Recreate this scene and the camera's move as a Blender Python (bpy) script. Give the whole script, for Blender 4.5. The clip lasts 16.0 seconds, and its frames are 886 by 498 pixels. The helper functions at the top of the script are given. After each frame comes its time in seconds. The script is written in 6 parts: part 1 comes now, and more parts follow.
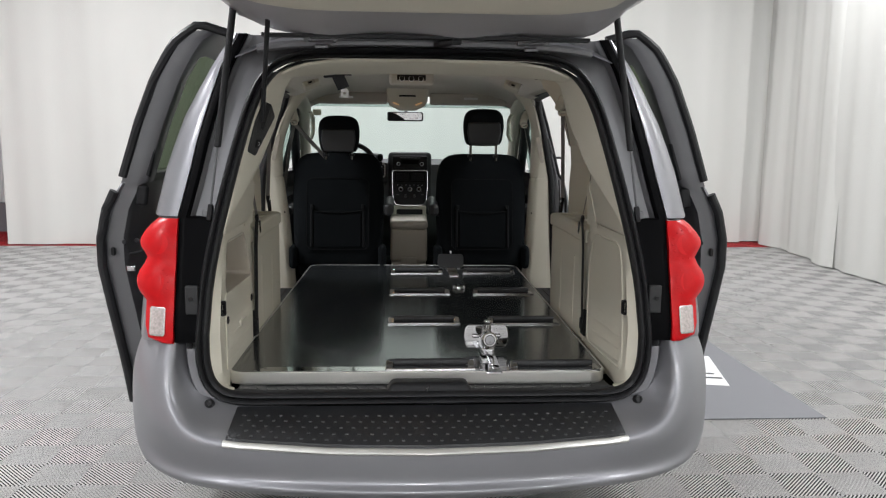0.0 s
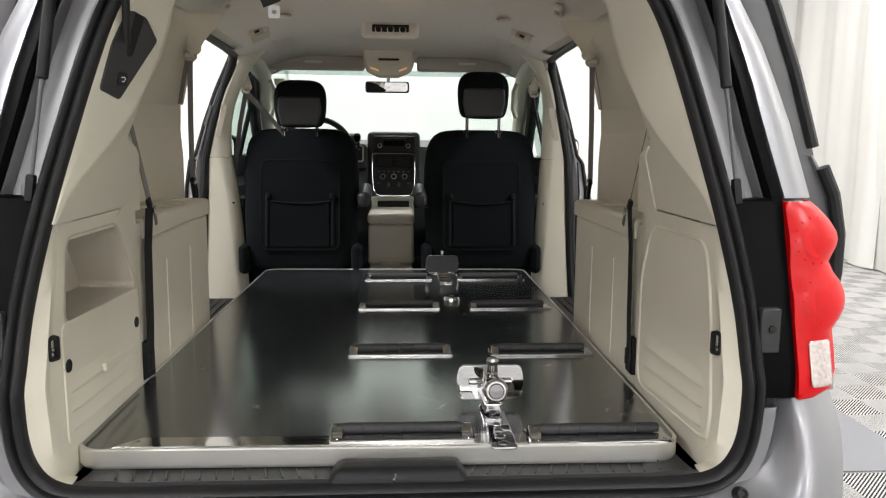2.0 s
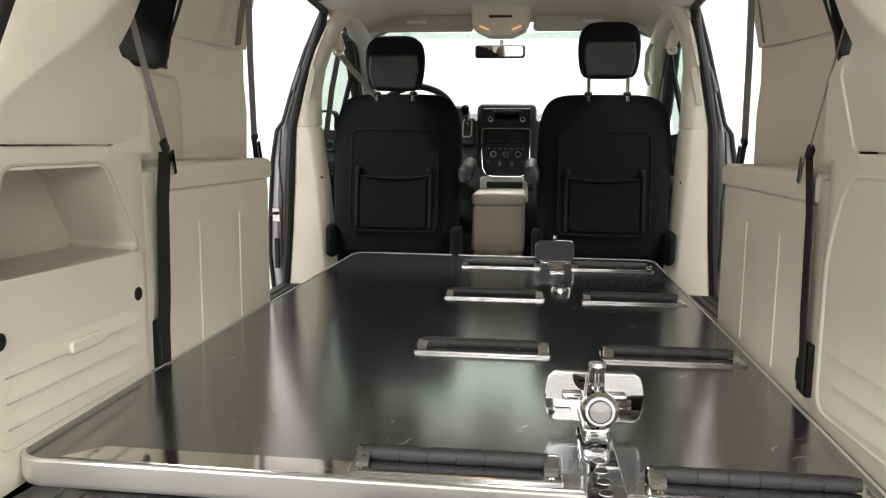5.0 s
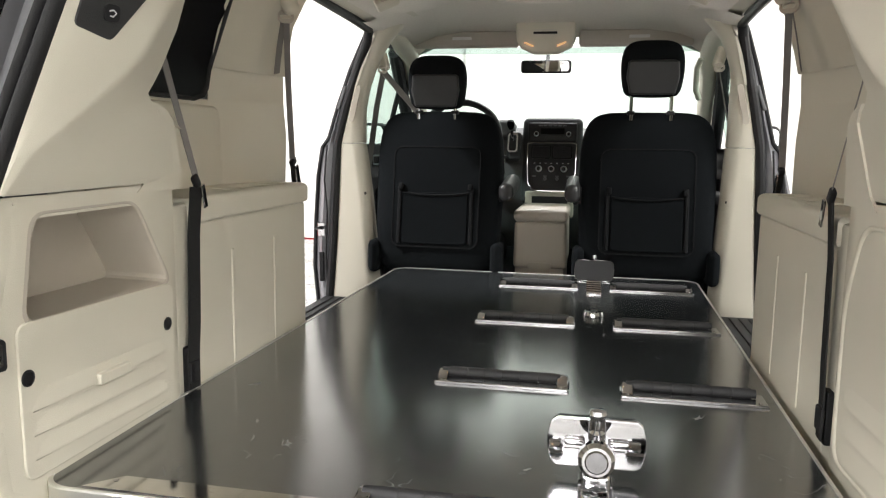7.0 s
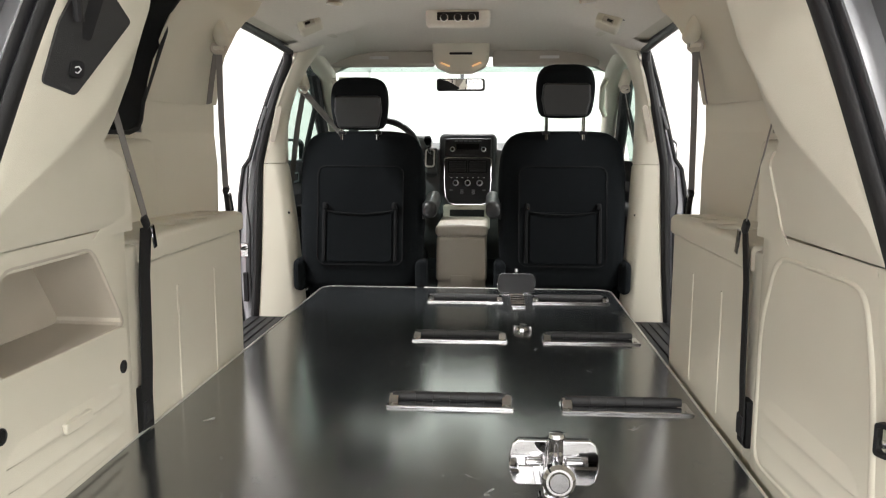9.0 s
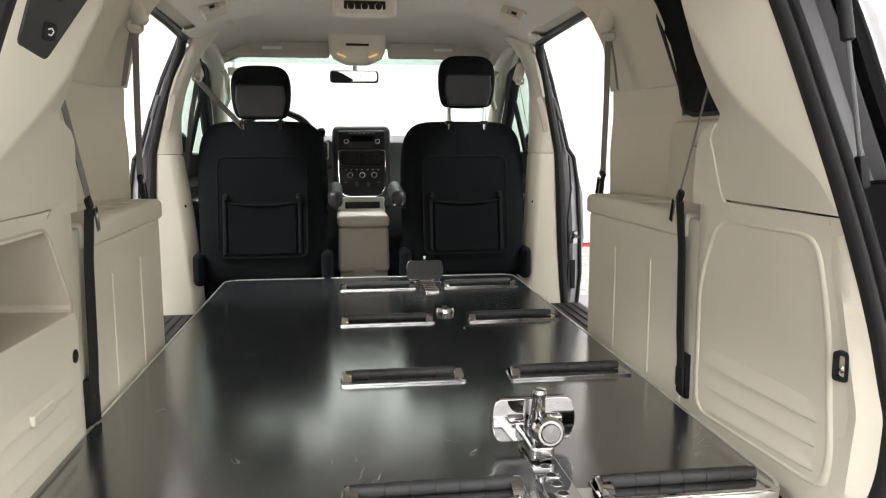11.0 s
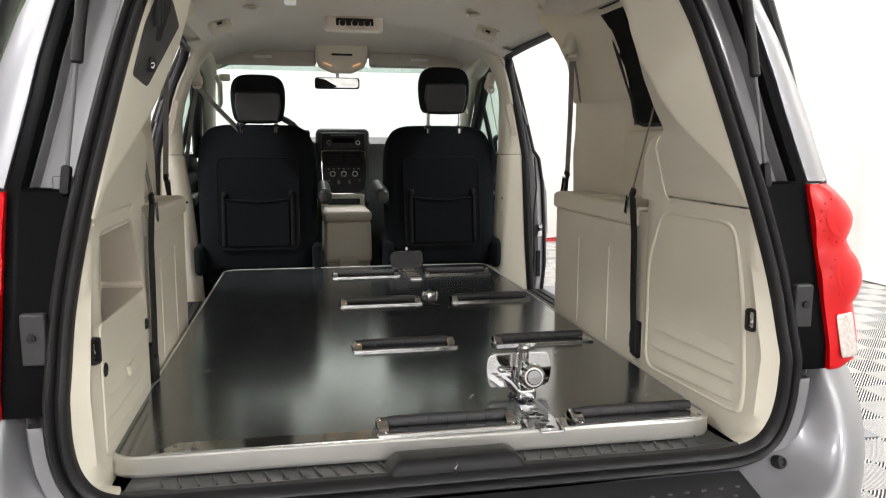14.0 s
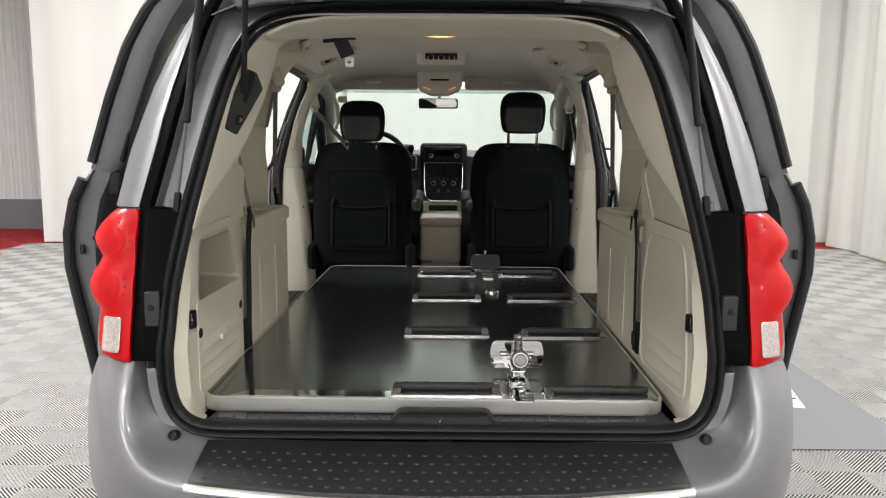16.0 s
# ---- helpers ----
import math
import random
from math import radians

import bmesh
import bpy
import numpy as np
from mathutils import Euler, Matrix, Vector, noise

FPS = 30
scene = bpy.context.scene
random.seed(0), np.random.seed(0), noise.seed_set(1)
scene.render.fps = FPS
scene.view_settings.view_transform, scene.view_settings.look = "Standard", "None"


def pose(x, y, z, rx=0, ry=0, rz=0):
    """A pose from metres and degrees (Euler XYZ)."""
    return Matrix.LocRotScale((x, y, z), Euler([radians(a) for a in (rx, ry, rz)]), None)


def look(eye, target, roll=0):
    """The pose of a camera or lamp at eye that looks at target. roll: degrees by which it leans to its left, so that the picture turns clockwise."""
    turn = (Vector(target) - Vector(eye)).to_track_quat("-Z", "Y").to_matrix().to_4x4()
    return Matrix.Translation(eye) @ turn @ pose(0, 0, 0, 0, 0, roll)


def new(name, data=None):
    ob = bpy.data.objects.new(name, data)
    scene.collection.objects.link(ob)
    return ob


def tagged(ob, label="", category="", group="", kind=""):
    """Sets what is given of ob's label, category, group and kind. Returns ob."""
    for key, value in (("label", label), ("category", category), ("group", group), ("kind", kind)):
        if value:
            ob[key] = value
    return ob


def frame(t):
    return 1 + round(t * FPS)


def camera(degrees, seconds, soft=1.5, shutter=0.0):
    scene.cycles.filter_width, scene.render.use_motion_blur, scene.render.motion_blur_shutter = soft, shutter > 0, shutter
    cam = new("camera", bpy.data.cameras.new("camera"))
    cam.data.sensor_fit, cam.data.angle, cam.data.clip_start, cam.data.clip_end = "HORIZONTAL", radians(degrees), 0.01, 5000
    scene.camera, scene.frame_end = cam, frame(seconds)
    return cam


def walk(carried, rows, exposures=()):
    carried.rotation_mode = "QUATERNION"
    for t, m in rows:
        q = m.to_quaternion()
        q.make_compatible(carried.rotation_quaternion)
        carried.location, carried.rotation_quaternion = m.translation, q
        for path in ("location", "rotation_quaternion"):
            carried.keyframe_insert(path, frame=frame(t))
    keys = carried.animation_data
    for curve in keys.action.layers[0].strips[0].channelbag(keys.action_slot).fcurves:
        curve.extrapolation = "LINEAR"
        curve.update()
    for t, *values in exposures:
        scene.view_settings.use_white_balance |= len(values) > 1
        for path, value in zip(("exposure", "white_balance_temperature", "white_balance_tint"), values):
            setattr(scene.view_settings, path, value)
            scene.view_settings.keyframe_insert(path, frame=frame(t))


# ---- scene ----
cam = camera(61.0, 16.0, 1.2)
PATH = [
    (0, (-0.091, -2.317, 1.348), (0.03, -0.34, 1.066), 0.6),
    (0.5, (-0.051, -2.075, 1.329), (0.073, -0.099, 1.044), 0.5),
    (1, (-0.022, -1.853, 1.3), (0.105, 0.123, 1.015), 0.3),
    (1.5, (-0.019, -1.626, 1.267), (0.111, 0.35, 0.984), 0.4),
    (2, (0.002, -1.423, 1.22), (0.129, 0.553, 0.938), 0.5),
    (2.5, (0.007, -1.267, 1.162), (0.118, 0.71, 0.881), 0.6),
    (3, (-0.003, -1.13, 1.105), (0.073, 0.849, 0.826), 0.7),
    (3.5, (-0.005, -1.005, 1.07), (0.009, 0.976, 0.794), 0.7),
    (4, (0.022, -0.956, 1.062), (-0.04, 1.024, 0.785), 0.6),
    (6.5, (0.189, -0.935, 1.124), (-0.182, 1.01, 0.846), 0.7),
    (7, (0.194, -0.941, 1.148), (-0.186, 1.003, 0.867), 0.7),
    (7.5, (0.195, -0.949, 1.168), (-0.168, 0.998, 0.889), 0.5),
    (8, (0.182, -0.979, 1.213), (-0.128, 0.977, 0.933), 0.3),
    (8.5, (0.144, -0.997, 1.222), (-0.081, 0.971, 0.944), 0.2),
    (9, (0.1, -1.023, 1.225), (-0.018, 0.954, 0.947), 0.1),
    (9.5, (0.045, -1.03, 1.216), (0.033, 0.951, 0.939), 0.1),
    (10, (0.0, -1.033, 1.203), (0.085, 0.946, 0.927), 0.0),
    (12.5, (-0.288, -1.196, 1.143), (0.16, 0.735, 0.873), -0.2),
    (13, (-0.301, -1.27, 1.152), (0.16, 0.657, 0.88), -0.2),
    (13.5, (-0.302, -1.322, 1.172), (0.14, 0.609, 0.896), 0.0),
    (14, (-0.277, -1.387, 1.193), (0.105, 0.556, 0.915), 0.1),
    (14.5, (-0.224, -1.485, 1.221), (0.069, 0.474, 0.942), 0.2),
    (15, (-0.172, -1.587, 1.275), (0.013, 0.384, 0.993), 0.3),
    (15.5, (-0.069, -1.726, 1.277), (0.012, 0.253, 0.997), 0.3),
    (16, (0.011, -1.878, 1.284), (0.004, 0.102, 1.001), 0.4),
]
EXPOSURES = [(0, -0.95, 6200, 10), (1.5, -0.5, 6350, 10), (3.5, 0.08, 6600, 10), (7, 0.22, 6500, 10), (10, 0.30, 6500, 10), (12.5, -0.02, 6500, 10), (14.5, -0.22, 6500, 10), (16, -0.58, 6500, 10)]
walk(cam, [(t, look(eye, target, roll)) for t, eye, target, roll in PATH],
     exposures=EXPOSURES)

# ---- world and lamps: a windowless photo bay lit by ceiling panels ----
world = bpy.data.worlds.new("world")
scene.world = world
world.use_nodes = True
world.node_tree.nodes["Background"].inputs[0].default_value = (0.9, 0.95, 1.0, 1)
world.node_tree.nodes["Background"].inputs[1].default_value = 0.05


def area_lamp(name, x, y, z, w, d, watts, colour=(1.0, 0.985, 0.965)):
    lamp = bpy.data.lights.new(name, "AREA")
    lamp.shape, lamp.size, lamp.size_y, lamp.energy, lamp.color = "RECTANGLE", w, d, watts, colour
    ob = new(name, lamp)
    ob.location = (x, y, z)
    return ob


for lx, ly, watts in ((-3.6, -6.6, 310), (0.0, -6.6, 360), (3.6, -6.6, 230), (-3.6, -2.4, 230), (3.6, -2.4, 170),
                      (-3.6, 1.2, 540), (3.6, 1.2, 310), (-3.6, 5.2, 140), (0.0, 5.2, 215), (3.6, 5.2, 120)):
    area_lamp("ceiling_lamp", lx, ly, 4.2, 0.6, 1.0, watts)
dome = bpy.data.lights.new("dome_bulb", "POINT")
dome.energy, dome.color, dome.shadow_soft_size = 0.7, (1.0, 0.62, 0.3), 0.03
new("dome_bulb", dome).location = (-0.017, 1.172, 1.655)

# ---- materials ----
def material(name, colour, rough=0.5, metal=0.0, vary=0.06, scale=9.0, bump=0.0, bump_scale=250.0, coat=0.0, spec=0.5,
             streak=None, rough_vary=0.08):
    m = bpy.data.materials.new(name)
    m.use_nodes = True
    nt = m.node_tree
    p = nt.nodes["Principled BSDF"]
    p.inputs["Roughness"].default_value = rough
    p.inputs["Metallic"].default_value = metal
    p.inputs["Coat Weight"].default_value = coat
    p.inputs["Coat Roughness"].default_value = 0.12
    p.inputs["Specular IOR Level"].default_value = spec
    tc = nt.nodes.new("ShaderNodeTexCoord")
    mp = nt.nodes.new("ShaderNodeMapping")
    nt.links.new(tc.outputs["Object"], mp.inputs["Vector"])
    if streak:
        mp.inputs["Scale"].default_value = streak
    big = nt.nodes.new("ShaderNodeTexNoise")
    big.inputs["Scale"].default_value, big.inputs["Detail"].default_value = scale, 6
    nt.links.new(mp.outputs["Vector"], big.inputs["Vector"])
    mix = nt.nodes.new("ShaderNodeMix")
    mix.data_type = "RGBA"
    lo = [max(0.0, c * (1 - vary)) for c in colour]
    hi = [min(1.0, c * (1 + vary)) for c in colour]
    mix.inputs[6].default_value, mix.inputs[7].default_value = (*lo, 1), (*hi, 1)
    nt.links.new(big.outputs["Fac"], mix.inputs[0])
    nt.links.new(mix.outputs[2], p.inputs["Base Color"])
    if rough_vary:
        r = nt.nodes.new("ShaderNodeMapRange")
        r.inputs["To Min"].default_value, r.inputs["To Max"].default_value = max(0.0, rough - rough_vary), min(1.0, rough + rough_vary)
        nt.links.new(big.outputs["Fac"], r.inputs["Value"])
        nt.links.new(r.outputs["Result"], p.inputs["Roughness"])
    if bump:
        fine = nt.nodes.new("ShaderNodeTexNoise")
        fine.inputs["Scale"].default_value, fine.inputs["Detail"].default_value = bump_scale, 3
        nt.links.new(tc.outputs["Object"], fine.inputs["Vector"])
        b = nt.nodes.new("ShaderNodeBump")
        b.inputs["Strength"].default_value, b.inputs["Distance"].default_value = bump, 0.002
        nt.links.new(fine.outputs["Fac"], b.inputs["Height"])
        nt.links.new(b.outputs["Normal"], p.inputs["Normal"])
    return m


def glass(name, colour, rough=0.0, ior=1.45):
    m = bpy.data.materials.new(name)
    m.use_nodes = True
    p = m.node_tree.nodes["Principled BSDF"]
    p.inputs["Base Color"].default_value = (*colour, 1)
    p.inputs["Transmission Weight"].default_value = 1.0
    p.inputs["Roughness"].default_value = rough
    p.inputs["IOR"].default_value = ior
    return m


def pane(name, colour, gloss=0.06):
    """A thin sheet of tinted glass: it lets the light through straight and mirrors a little."""
    m = bpy.data.materials.new(name)
    m.use_nodes = True
    nt = m.node_tree
    nt.nodes.remove(nt.nodes["Principled BSDF"])
    t, g, mix = nt.nodes.new("ShaderNodeBsdfTransparent"), nt.nodes.new("ShaderNodeBsdfGlossy"), nt.nodes.new("ShaderNodeMixShader")
    t.inputs["Color"].default_value = (*colour, 1)
    g.inputs["Roughness"].default_value = 0.02
    mix.inputs[0].default_value = gloss
    nt.links.new(t.outputs[0], mix.inputs[1])
    nt.links.new(g.outputs[0], mix.inputs[2])
    nt.links.new(mix.outputs[0], nt.nodes["Material Output"].inputs["Surface"])
    return m


def glow(name, colour, strength):
    m = bpy.data.materials.new(name)
    m.use_nodes = True
    p = m.node_tree.nodes["Principled BSDF"]
    p.inputs["Base Color"].default_value = (*colour, 1)
    p.inputs["Emission Color"].default_value = (*colour, 1)
    p.inputs["Emission Strength"].default_value = strength
    return m


BEIGE = material("beige_plastic", (0.60, 0.570, 0.475), 0.5, vary=0.05, scale=4, bump=0.22, bump_scale=520)
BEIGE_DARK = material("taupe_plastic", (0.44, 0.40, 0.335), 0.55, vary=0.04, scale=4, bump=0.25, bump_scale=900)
LINER = material("headliner_cloth", (0.72, 0.69, 0.625), 0.95, vary=0.07, scale=90, bump=0.5, bump_scale=500, spec=0.1)
SILVER = material("silver_paint", (0.235, 0.235, 0.251), 0.40, metal=0.6, vary=0.03, scale=3, coat=0.5, rough_vary=0.03)
# tailgate inside painted lighter to stand in for light bounced off the floor
GATE_PAINT_LIT = material("tailgate_paint_lit", (0.44, 0.43, 0.44), 0.38, metal=0.3, vary=0.06, scale=5, coat=0.5, rough_vary=0.05)
# body silver darkened for the inner jambs, where shade falls
SILVER_SHADED = material("silver_paint_shaded", (0.175, 0.175, 0.182), 0.42, metal=0.4, vary=0.06, scale=5, coat=0.3, rough_vary=0.05)
BLACK_GLOSS = material("black_gloss_trim", (0.004, 0.004, 0.0045), 0.3, spec=0.02, vary=0.2, scale=6, rough_vary=0.05)
BLACK_PLASTIC = material("black_plastic", (0.010, 0.010, 0.011), 0.5, vary=0.15, scale=20, bump=0.3, bump_scale=700, spec=0.25)
DARK_GREY = material("dark_grey_plastic", (0.085, 0.087, 0.09), 0.5, vary=0.1, scale=15, bump=0.3, bump_scale=800)
RUBBER = material("black_rubber", (0.011, 0.011, 0.012), 0.45, vary=0.2, scale=12, bump=0.2, bump_scale=400, spec=0.3)
CLOTH = material("black_seat_cloth", (0.0062, 0.0074, 0.0085), 0.95, vary=0.2, scale=60, bump=0.6, bump_scale=1100, spec=0.06)
VINYL = material("black_vinyl", (0.014, 0.0145, 0.0155), 0.38, vary=0.15, scale=25, bump=0.3, bump_scale=600, spec=0.45)
WEBBING = material("grey_belt_webbing", (0.19, 0.18, 0.17), 0.75, vary=0.15, scale=40, bump=0.5, bump_scale=900, spec=0.2)
SEAT_TRIM = material("black_seat_trim", (0.0065, 0.007, 0.0078), 0.6, vary=0.2, scale=30, bump=0.3, bump_scale=800, spec=0.12)
BLACK_WEB = material("black_webbing", (0.018, 0.018, 0.018), 0.8, vary=0.15, scale=40, bump=0.5, bump_scale=900, spec=0.15)
CARPET = material("black_carpet", (0.012, 0.012, 0.012), 1.0, vary=0.3, scale=80, bump=0.8, bump_scale=500, spec=0.05)
CHROME = material("chrome", (0.57, 0.57, 0.58), 0.035, metal=1.0, vary=0.03, scale=20, rough_vary=0.02)
ALUMINIUM = material("brushed_aluminium", (0.75, 0.74, 0.71), 0.3, metal=1.0, vary=0.05, scale=12, streak=(1, 30, 30), rough_vary=0.08)
EDGE_METAL = material("satin_edge_metal", (0.72, 0.71, 0.67), 0.33, metal=0.8, vary=0.03, scale=6, rough_vary=0.05)
STEEL_PLATE = material("polished_steel_plate", (0.72, 0.71, 0.68), 0.08, metal=1.0, vary=0.05, scale=10, streak=(1, 14, 1), rough_vary=0.06)
RING = material("silver_knob_ring", (0.8, 0.8, 0.8), 0.35, metal=0.5, vary=0.03)
RED_LENS = material("red_lamp_lens", (0.50, 0.002, 0.005), 0.35, vary=0.15, scale=60, bump=0.12, bump_scale=260, coat=0.06, spec=0.2, rough_vary=0.05)
RED_BRIGHT = material("red_lamp_disc", (0.56, 0.003, 0.006), 0.35, vary=0.10, scale=120, coat=0.06, spec=0.2, rough_vary=0.04)
RED_DARK = material("red_lamp_diode", (0.50, 0.0025, 0.0055), 0.35, vary=0.1, coat=0.06, spec=0.2)
PAD = material("step_pad", (0.013, 0.0135, 0.015), 0.36, vary=0.15, scale=20, bump=0.3, bump_scale=700)
CLEAR_LENS = material("clear_lamp_lens", (0.50, 0.44, 0.42), 0.2, metal=0.3, vary=0.5, scale=130, bump=0.4, bump_scale=120, coat=1.0)
DARK_CHROME = material("dark_chrome", (0.30, 0.30, 0.31), 0.08, metal=1.0, vary=0.05, scale=20, rough_vary=0.03)
ROLLER_RUBBER = material("roller_rubber", (0.016, 0.016, 0.017), 0.6, vary=0.2, scale=50, bump=0.25, bump_scale=500)
TYRE = material("tyre_rubber", (0.02, 0.02, 0.02), 0.8, vary=0.2, scale=20)
WINDSCREEN = pane("windscreen_glass", (0.76, 0.85, 0.825))
DOOR_GLASS = pane("green_door_glass", (0.42, 0.53, 0.49))
PRIVACY = material("privacy_glass", (0.006, 0.006, 0.007), 0.22, vary=0.1, rough_vary=0.05, spec=0.3)
SMOKE = pane("smoked_door_glass", (0.10, 0.125, 0.085), 0.05)
MIRROR = material("mirror_silver", (0.9, 0.9, 0.9), 0.01, metal=1.0, vary=0.0, rough_vary=0)
WARM_GLOW = glow("warm_lamp_lens", (1.0, 0.5, 0.18), 2.4)
VISOR = material("visor_cloth", (0.50, 0.47, 0.425), 0.9, vary=0.05, scale=30, bump=0.3, bump_scale=1200, spec=0.1)
MAP_GLOW = glow("map_lamp_lens", (1.0, 0.55, 0.25), 0.55)
DOOR_PAINT = material("door_inner_paint", (0.11, 0.11, 0.115), 0.4, metal=0.3, vary=0.08, scale=6, coat=0.4)
STACK = material("black_dash_panel", (0.030, 0.032, 0.034), 0.5, vary=0.1, scale=15, bump=0.3, bump_scale=800, spec=0.3)
DASH = material("grey_dash_vinyl", (0.10, 0.106, 0.108), 0.55, vary=0.08, scale=12, bump=0.3, bump_scale=800, spec=0.3)
CURTAIN = material("white_curtain", (0.70, 0.695, 0.665), 0.9, vary=0.05, scale=1.6, bump=0.5, bump_scale=60, spec=0.1, streak=(1, 1, 0.25))
WALL_WHITE = material("white_wall_paint", (0.72, 0.72, 0.71), 0.7, vary=0.05, scale=1.0, bump=0.2, bump_scale=80)
CEILING_GREY = material("dark_ceiling_paint", (0.14, 0.14, 0.145), 0.8, vary=0.1, scale=1.0, bump=0.2, bump_scale=60)
TILE = material("grey_floor_tile", (0.52, 0.51, 0.495), 0.55, vary=0.10, scale=1.6, bump=0.2, bump_scale=200)
TILE_BASE = material("tile_gap", (0.012, 0.012, 0.012), 0.9, vary=0.2, scale=6)
TILE_RED = material("red_floor_tile", (0.45, 0.02, 0.025), 0.6, vary=0.1, scale=3)
MAT_GREY = material("grey_floor_mat", (0.20, 0.20, 0.215), 0.6, vary=0.05, scale=4, bump=0.3, bump_scale=300)
MAT_WHITE = material("white_mat_print", (0.82, 0.82, 0.82), 0.6, vary=0.03)
SILL_GREY = material("sill_plastic", (0.026, 0.0265, 0.0275), 0.5, vary=0.15, scale=15, bump=0.4, bump_scale=500, spec=0.35)
PRINT_DARK = material("dark_print", (0.05, 0.05, 0.055), 0.6, vary=0.1)
PRINT_WHITE = material("white_print", (0.7, 0.7, 0.7), 0.6, vary=0.05)


def deck_material():
    """Black laminate: satin gloss, faint clouding and short pale scuffs."""
    m = material("black_laminate", (0.017, 0.019, 0.0203), 0.162, vary=0.3, scale=5, rough_vary=0.045, bump=0.02, bump_scale=600)
    nt = m.node_tree
    p = nt.nodes["Principled BSDF"]
    p.inputs["IOR"].default_value = 3.7
    tc = nt.nodes.new("ShaderNodeTexCoord")
    v = nt.nodes.new("ShaderNodeTexNoise")
    v.inputs["Scale"].default_value, v.inputs["Detail"].default_value, v.inputs["Distortion"].default_value = 11, 1.5, 1.2
    nt.links.new(tc.outputs["Object"], v.inputs["Vector"])
    a = nt.nodes.new("ShaderNodeMath")
    a.operation, a.inputs[1].default_value = "SUBTRACT", 0.5
    b = nt.nodes.new("ShaderNodeMath")
    b.operation = "ABSOLUTE"
    c = nt.nodes.new("ShaderNodeMath")
    c.operation, c.inputs[1].default_value = "LESS_THAN", 0.0042
    where = nt.nodes.new("ShaderNodeTexNoise")
    where.inputs["Scale"].default_value = 6.5
    nt.links.new(tc.outputs["Object"], where.inputs["Vector"])
    d = nt.nodes.new("ShaderNodeMath")
    d.operation, d.inputs[1].default_value = "GREATER_THAN", 0.61
    e = nt.nodes.new("ShaderNodeMath")
    e.operation = "MULTIPLY"
    nt.links.new(v.outputs["Fac"], a.inputs[0])
    nt.links.new(a.outputs[0], b.inputs[0])
    nt.links.new(b.outputs[0], c.inputs[0])
    nt.links.new(where.outputs["Fac"], d.inputs[0])
    nt.links.new(c.outputs[0], e.inputs[0])
    nt.links.new(d.outputs[0], e.inputs[1])
    base = p.inputs["Base Color"].links[0].from_socket
    mix = nt.nodes.new("ShaderNodeMix")
    mix.data_type = "RGBA"
    mix.inputs[7].default_value = (0.22, 0.22, 0.22, 1)
    nt.links.new(e.outputs[0], mix.inputs[0])
    nt.links.new(base, mix.inputs[6])
    nt.links.new(mix.outputs[2], p.inputs["Base Color"])
    return m


LAMINATE = deck_material()


# ---- building helpers ----
def part(name, bm, mat, parent=None, label="", smooth=True, sub=0, thick=0.0, offset=-1.0, angle=35):
    """Links a bmesh as one mesh object, under a thing or a part."""
    bmesh.ops.recalc_face_normals(bm, faces=bm.faces)
    me = bpy.data.meshes.new(name)
    bm.to_mesh(me)
    bm.free()
    if smooth:
        me.polygons.foreach_set("use_smooth", [True] * len(me.polygons))
        if angle and not sub:
            me.set_sharp_from_angle(angle=radians(angle))
    me.materials.append(mat)
    ob = new(name, me)
    ob.parent = parent
    if thick:
        sol = ob.modifiers.new("thickness", "SOLIDIFY")
        sol.thickness, sol.offset = thick, offset
    if sub:
        sd = ob.modifiers.new("smooth", "SUBSURF")
        sd.levels = sd.render_levels = sub
    if smooth and not sub:
        wn = ob.modifiers.new("flat_faces", "WEIGHTED_NORMAL")
        wn.keep_sharp = True
    if label:
        ob["label"] = label
    return ob


def thing(name, label, category, group="", kind=""):
    return tagged(new(name), label, category, group, kind)


def grid(rows, closed=False):
    """A sheet of quads over rows of points."""
    bm = bmesh.new()
    vs = [[bm.verts.new(p) for p in r] for r in rows]
    for a, b in zip(vs, vs[1:]):
        n = len(a)
        for i in range(n if closed else n - 1):
            j = (i + 1) % n
            bm.faces.new((a[i], a[j], b[j], b[i]))
    return bm


def rbox(size, at=(0, 0, 0), r=0.01, seg=3, rot=(0, 0, 0), taper=1.0, bm=None):
    """A box with rounded edges; taper narrows its top."""
    own = bmesh.new()
    bmesh.ops.create_cube(own, size=1)
    for v in own.verts:
        k = taper if v.co.z > 0 else 1.0
        v.co = Vector((v.co.x * size[0] * k, v.co.y * size[1] * k, v.co.z * size[2]))
    if r > 0:
        bmesh.ops.bevel(own, geom=own.edges[:], offset=min(r, min(size) * 0.49), segments=seg, profile=0.5, affect="EDGES")
    own.transform(pose(*at, *rot))
    if bm is None:
        return own
    tmp = bpy.data.meshes.new("tmp")
    own.to_mesh(tmp)
    own.free()
    bm.from_mesh(tmp)
    bpy.data.meshes.remove(tmp)
    return bm


def lathe(profile, n=24, m=None, caps=True):
    """Turns (radius, height) pairs round z; m places it."""
    bm = grid([[(r * math.cos(2 * math.pi * k / n), r * math.sin(2 * math.pi * k / n), z) for k in range(n)] for r, z in profile], closed=True)
    if caps:
        bmesh.ops.holes_fill(bm, edges=bm.edges[:], sides=0)
    if m:
        bm.transform(m)
    return bm


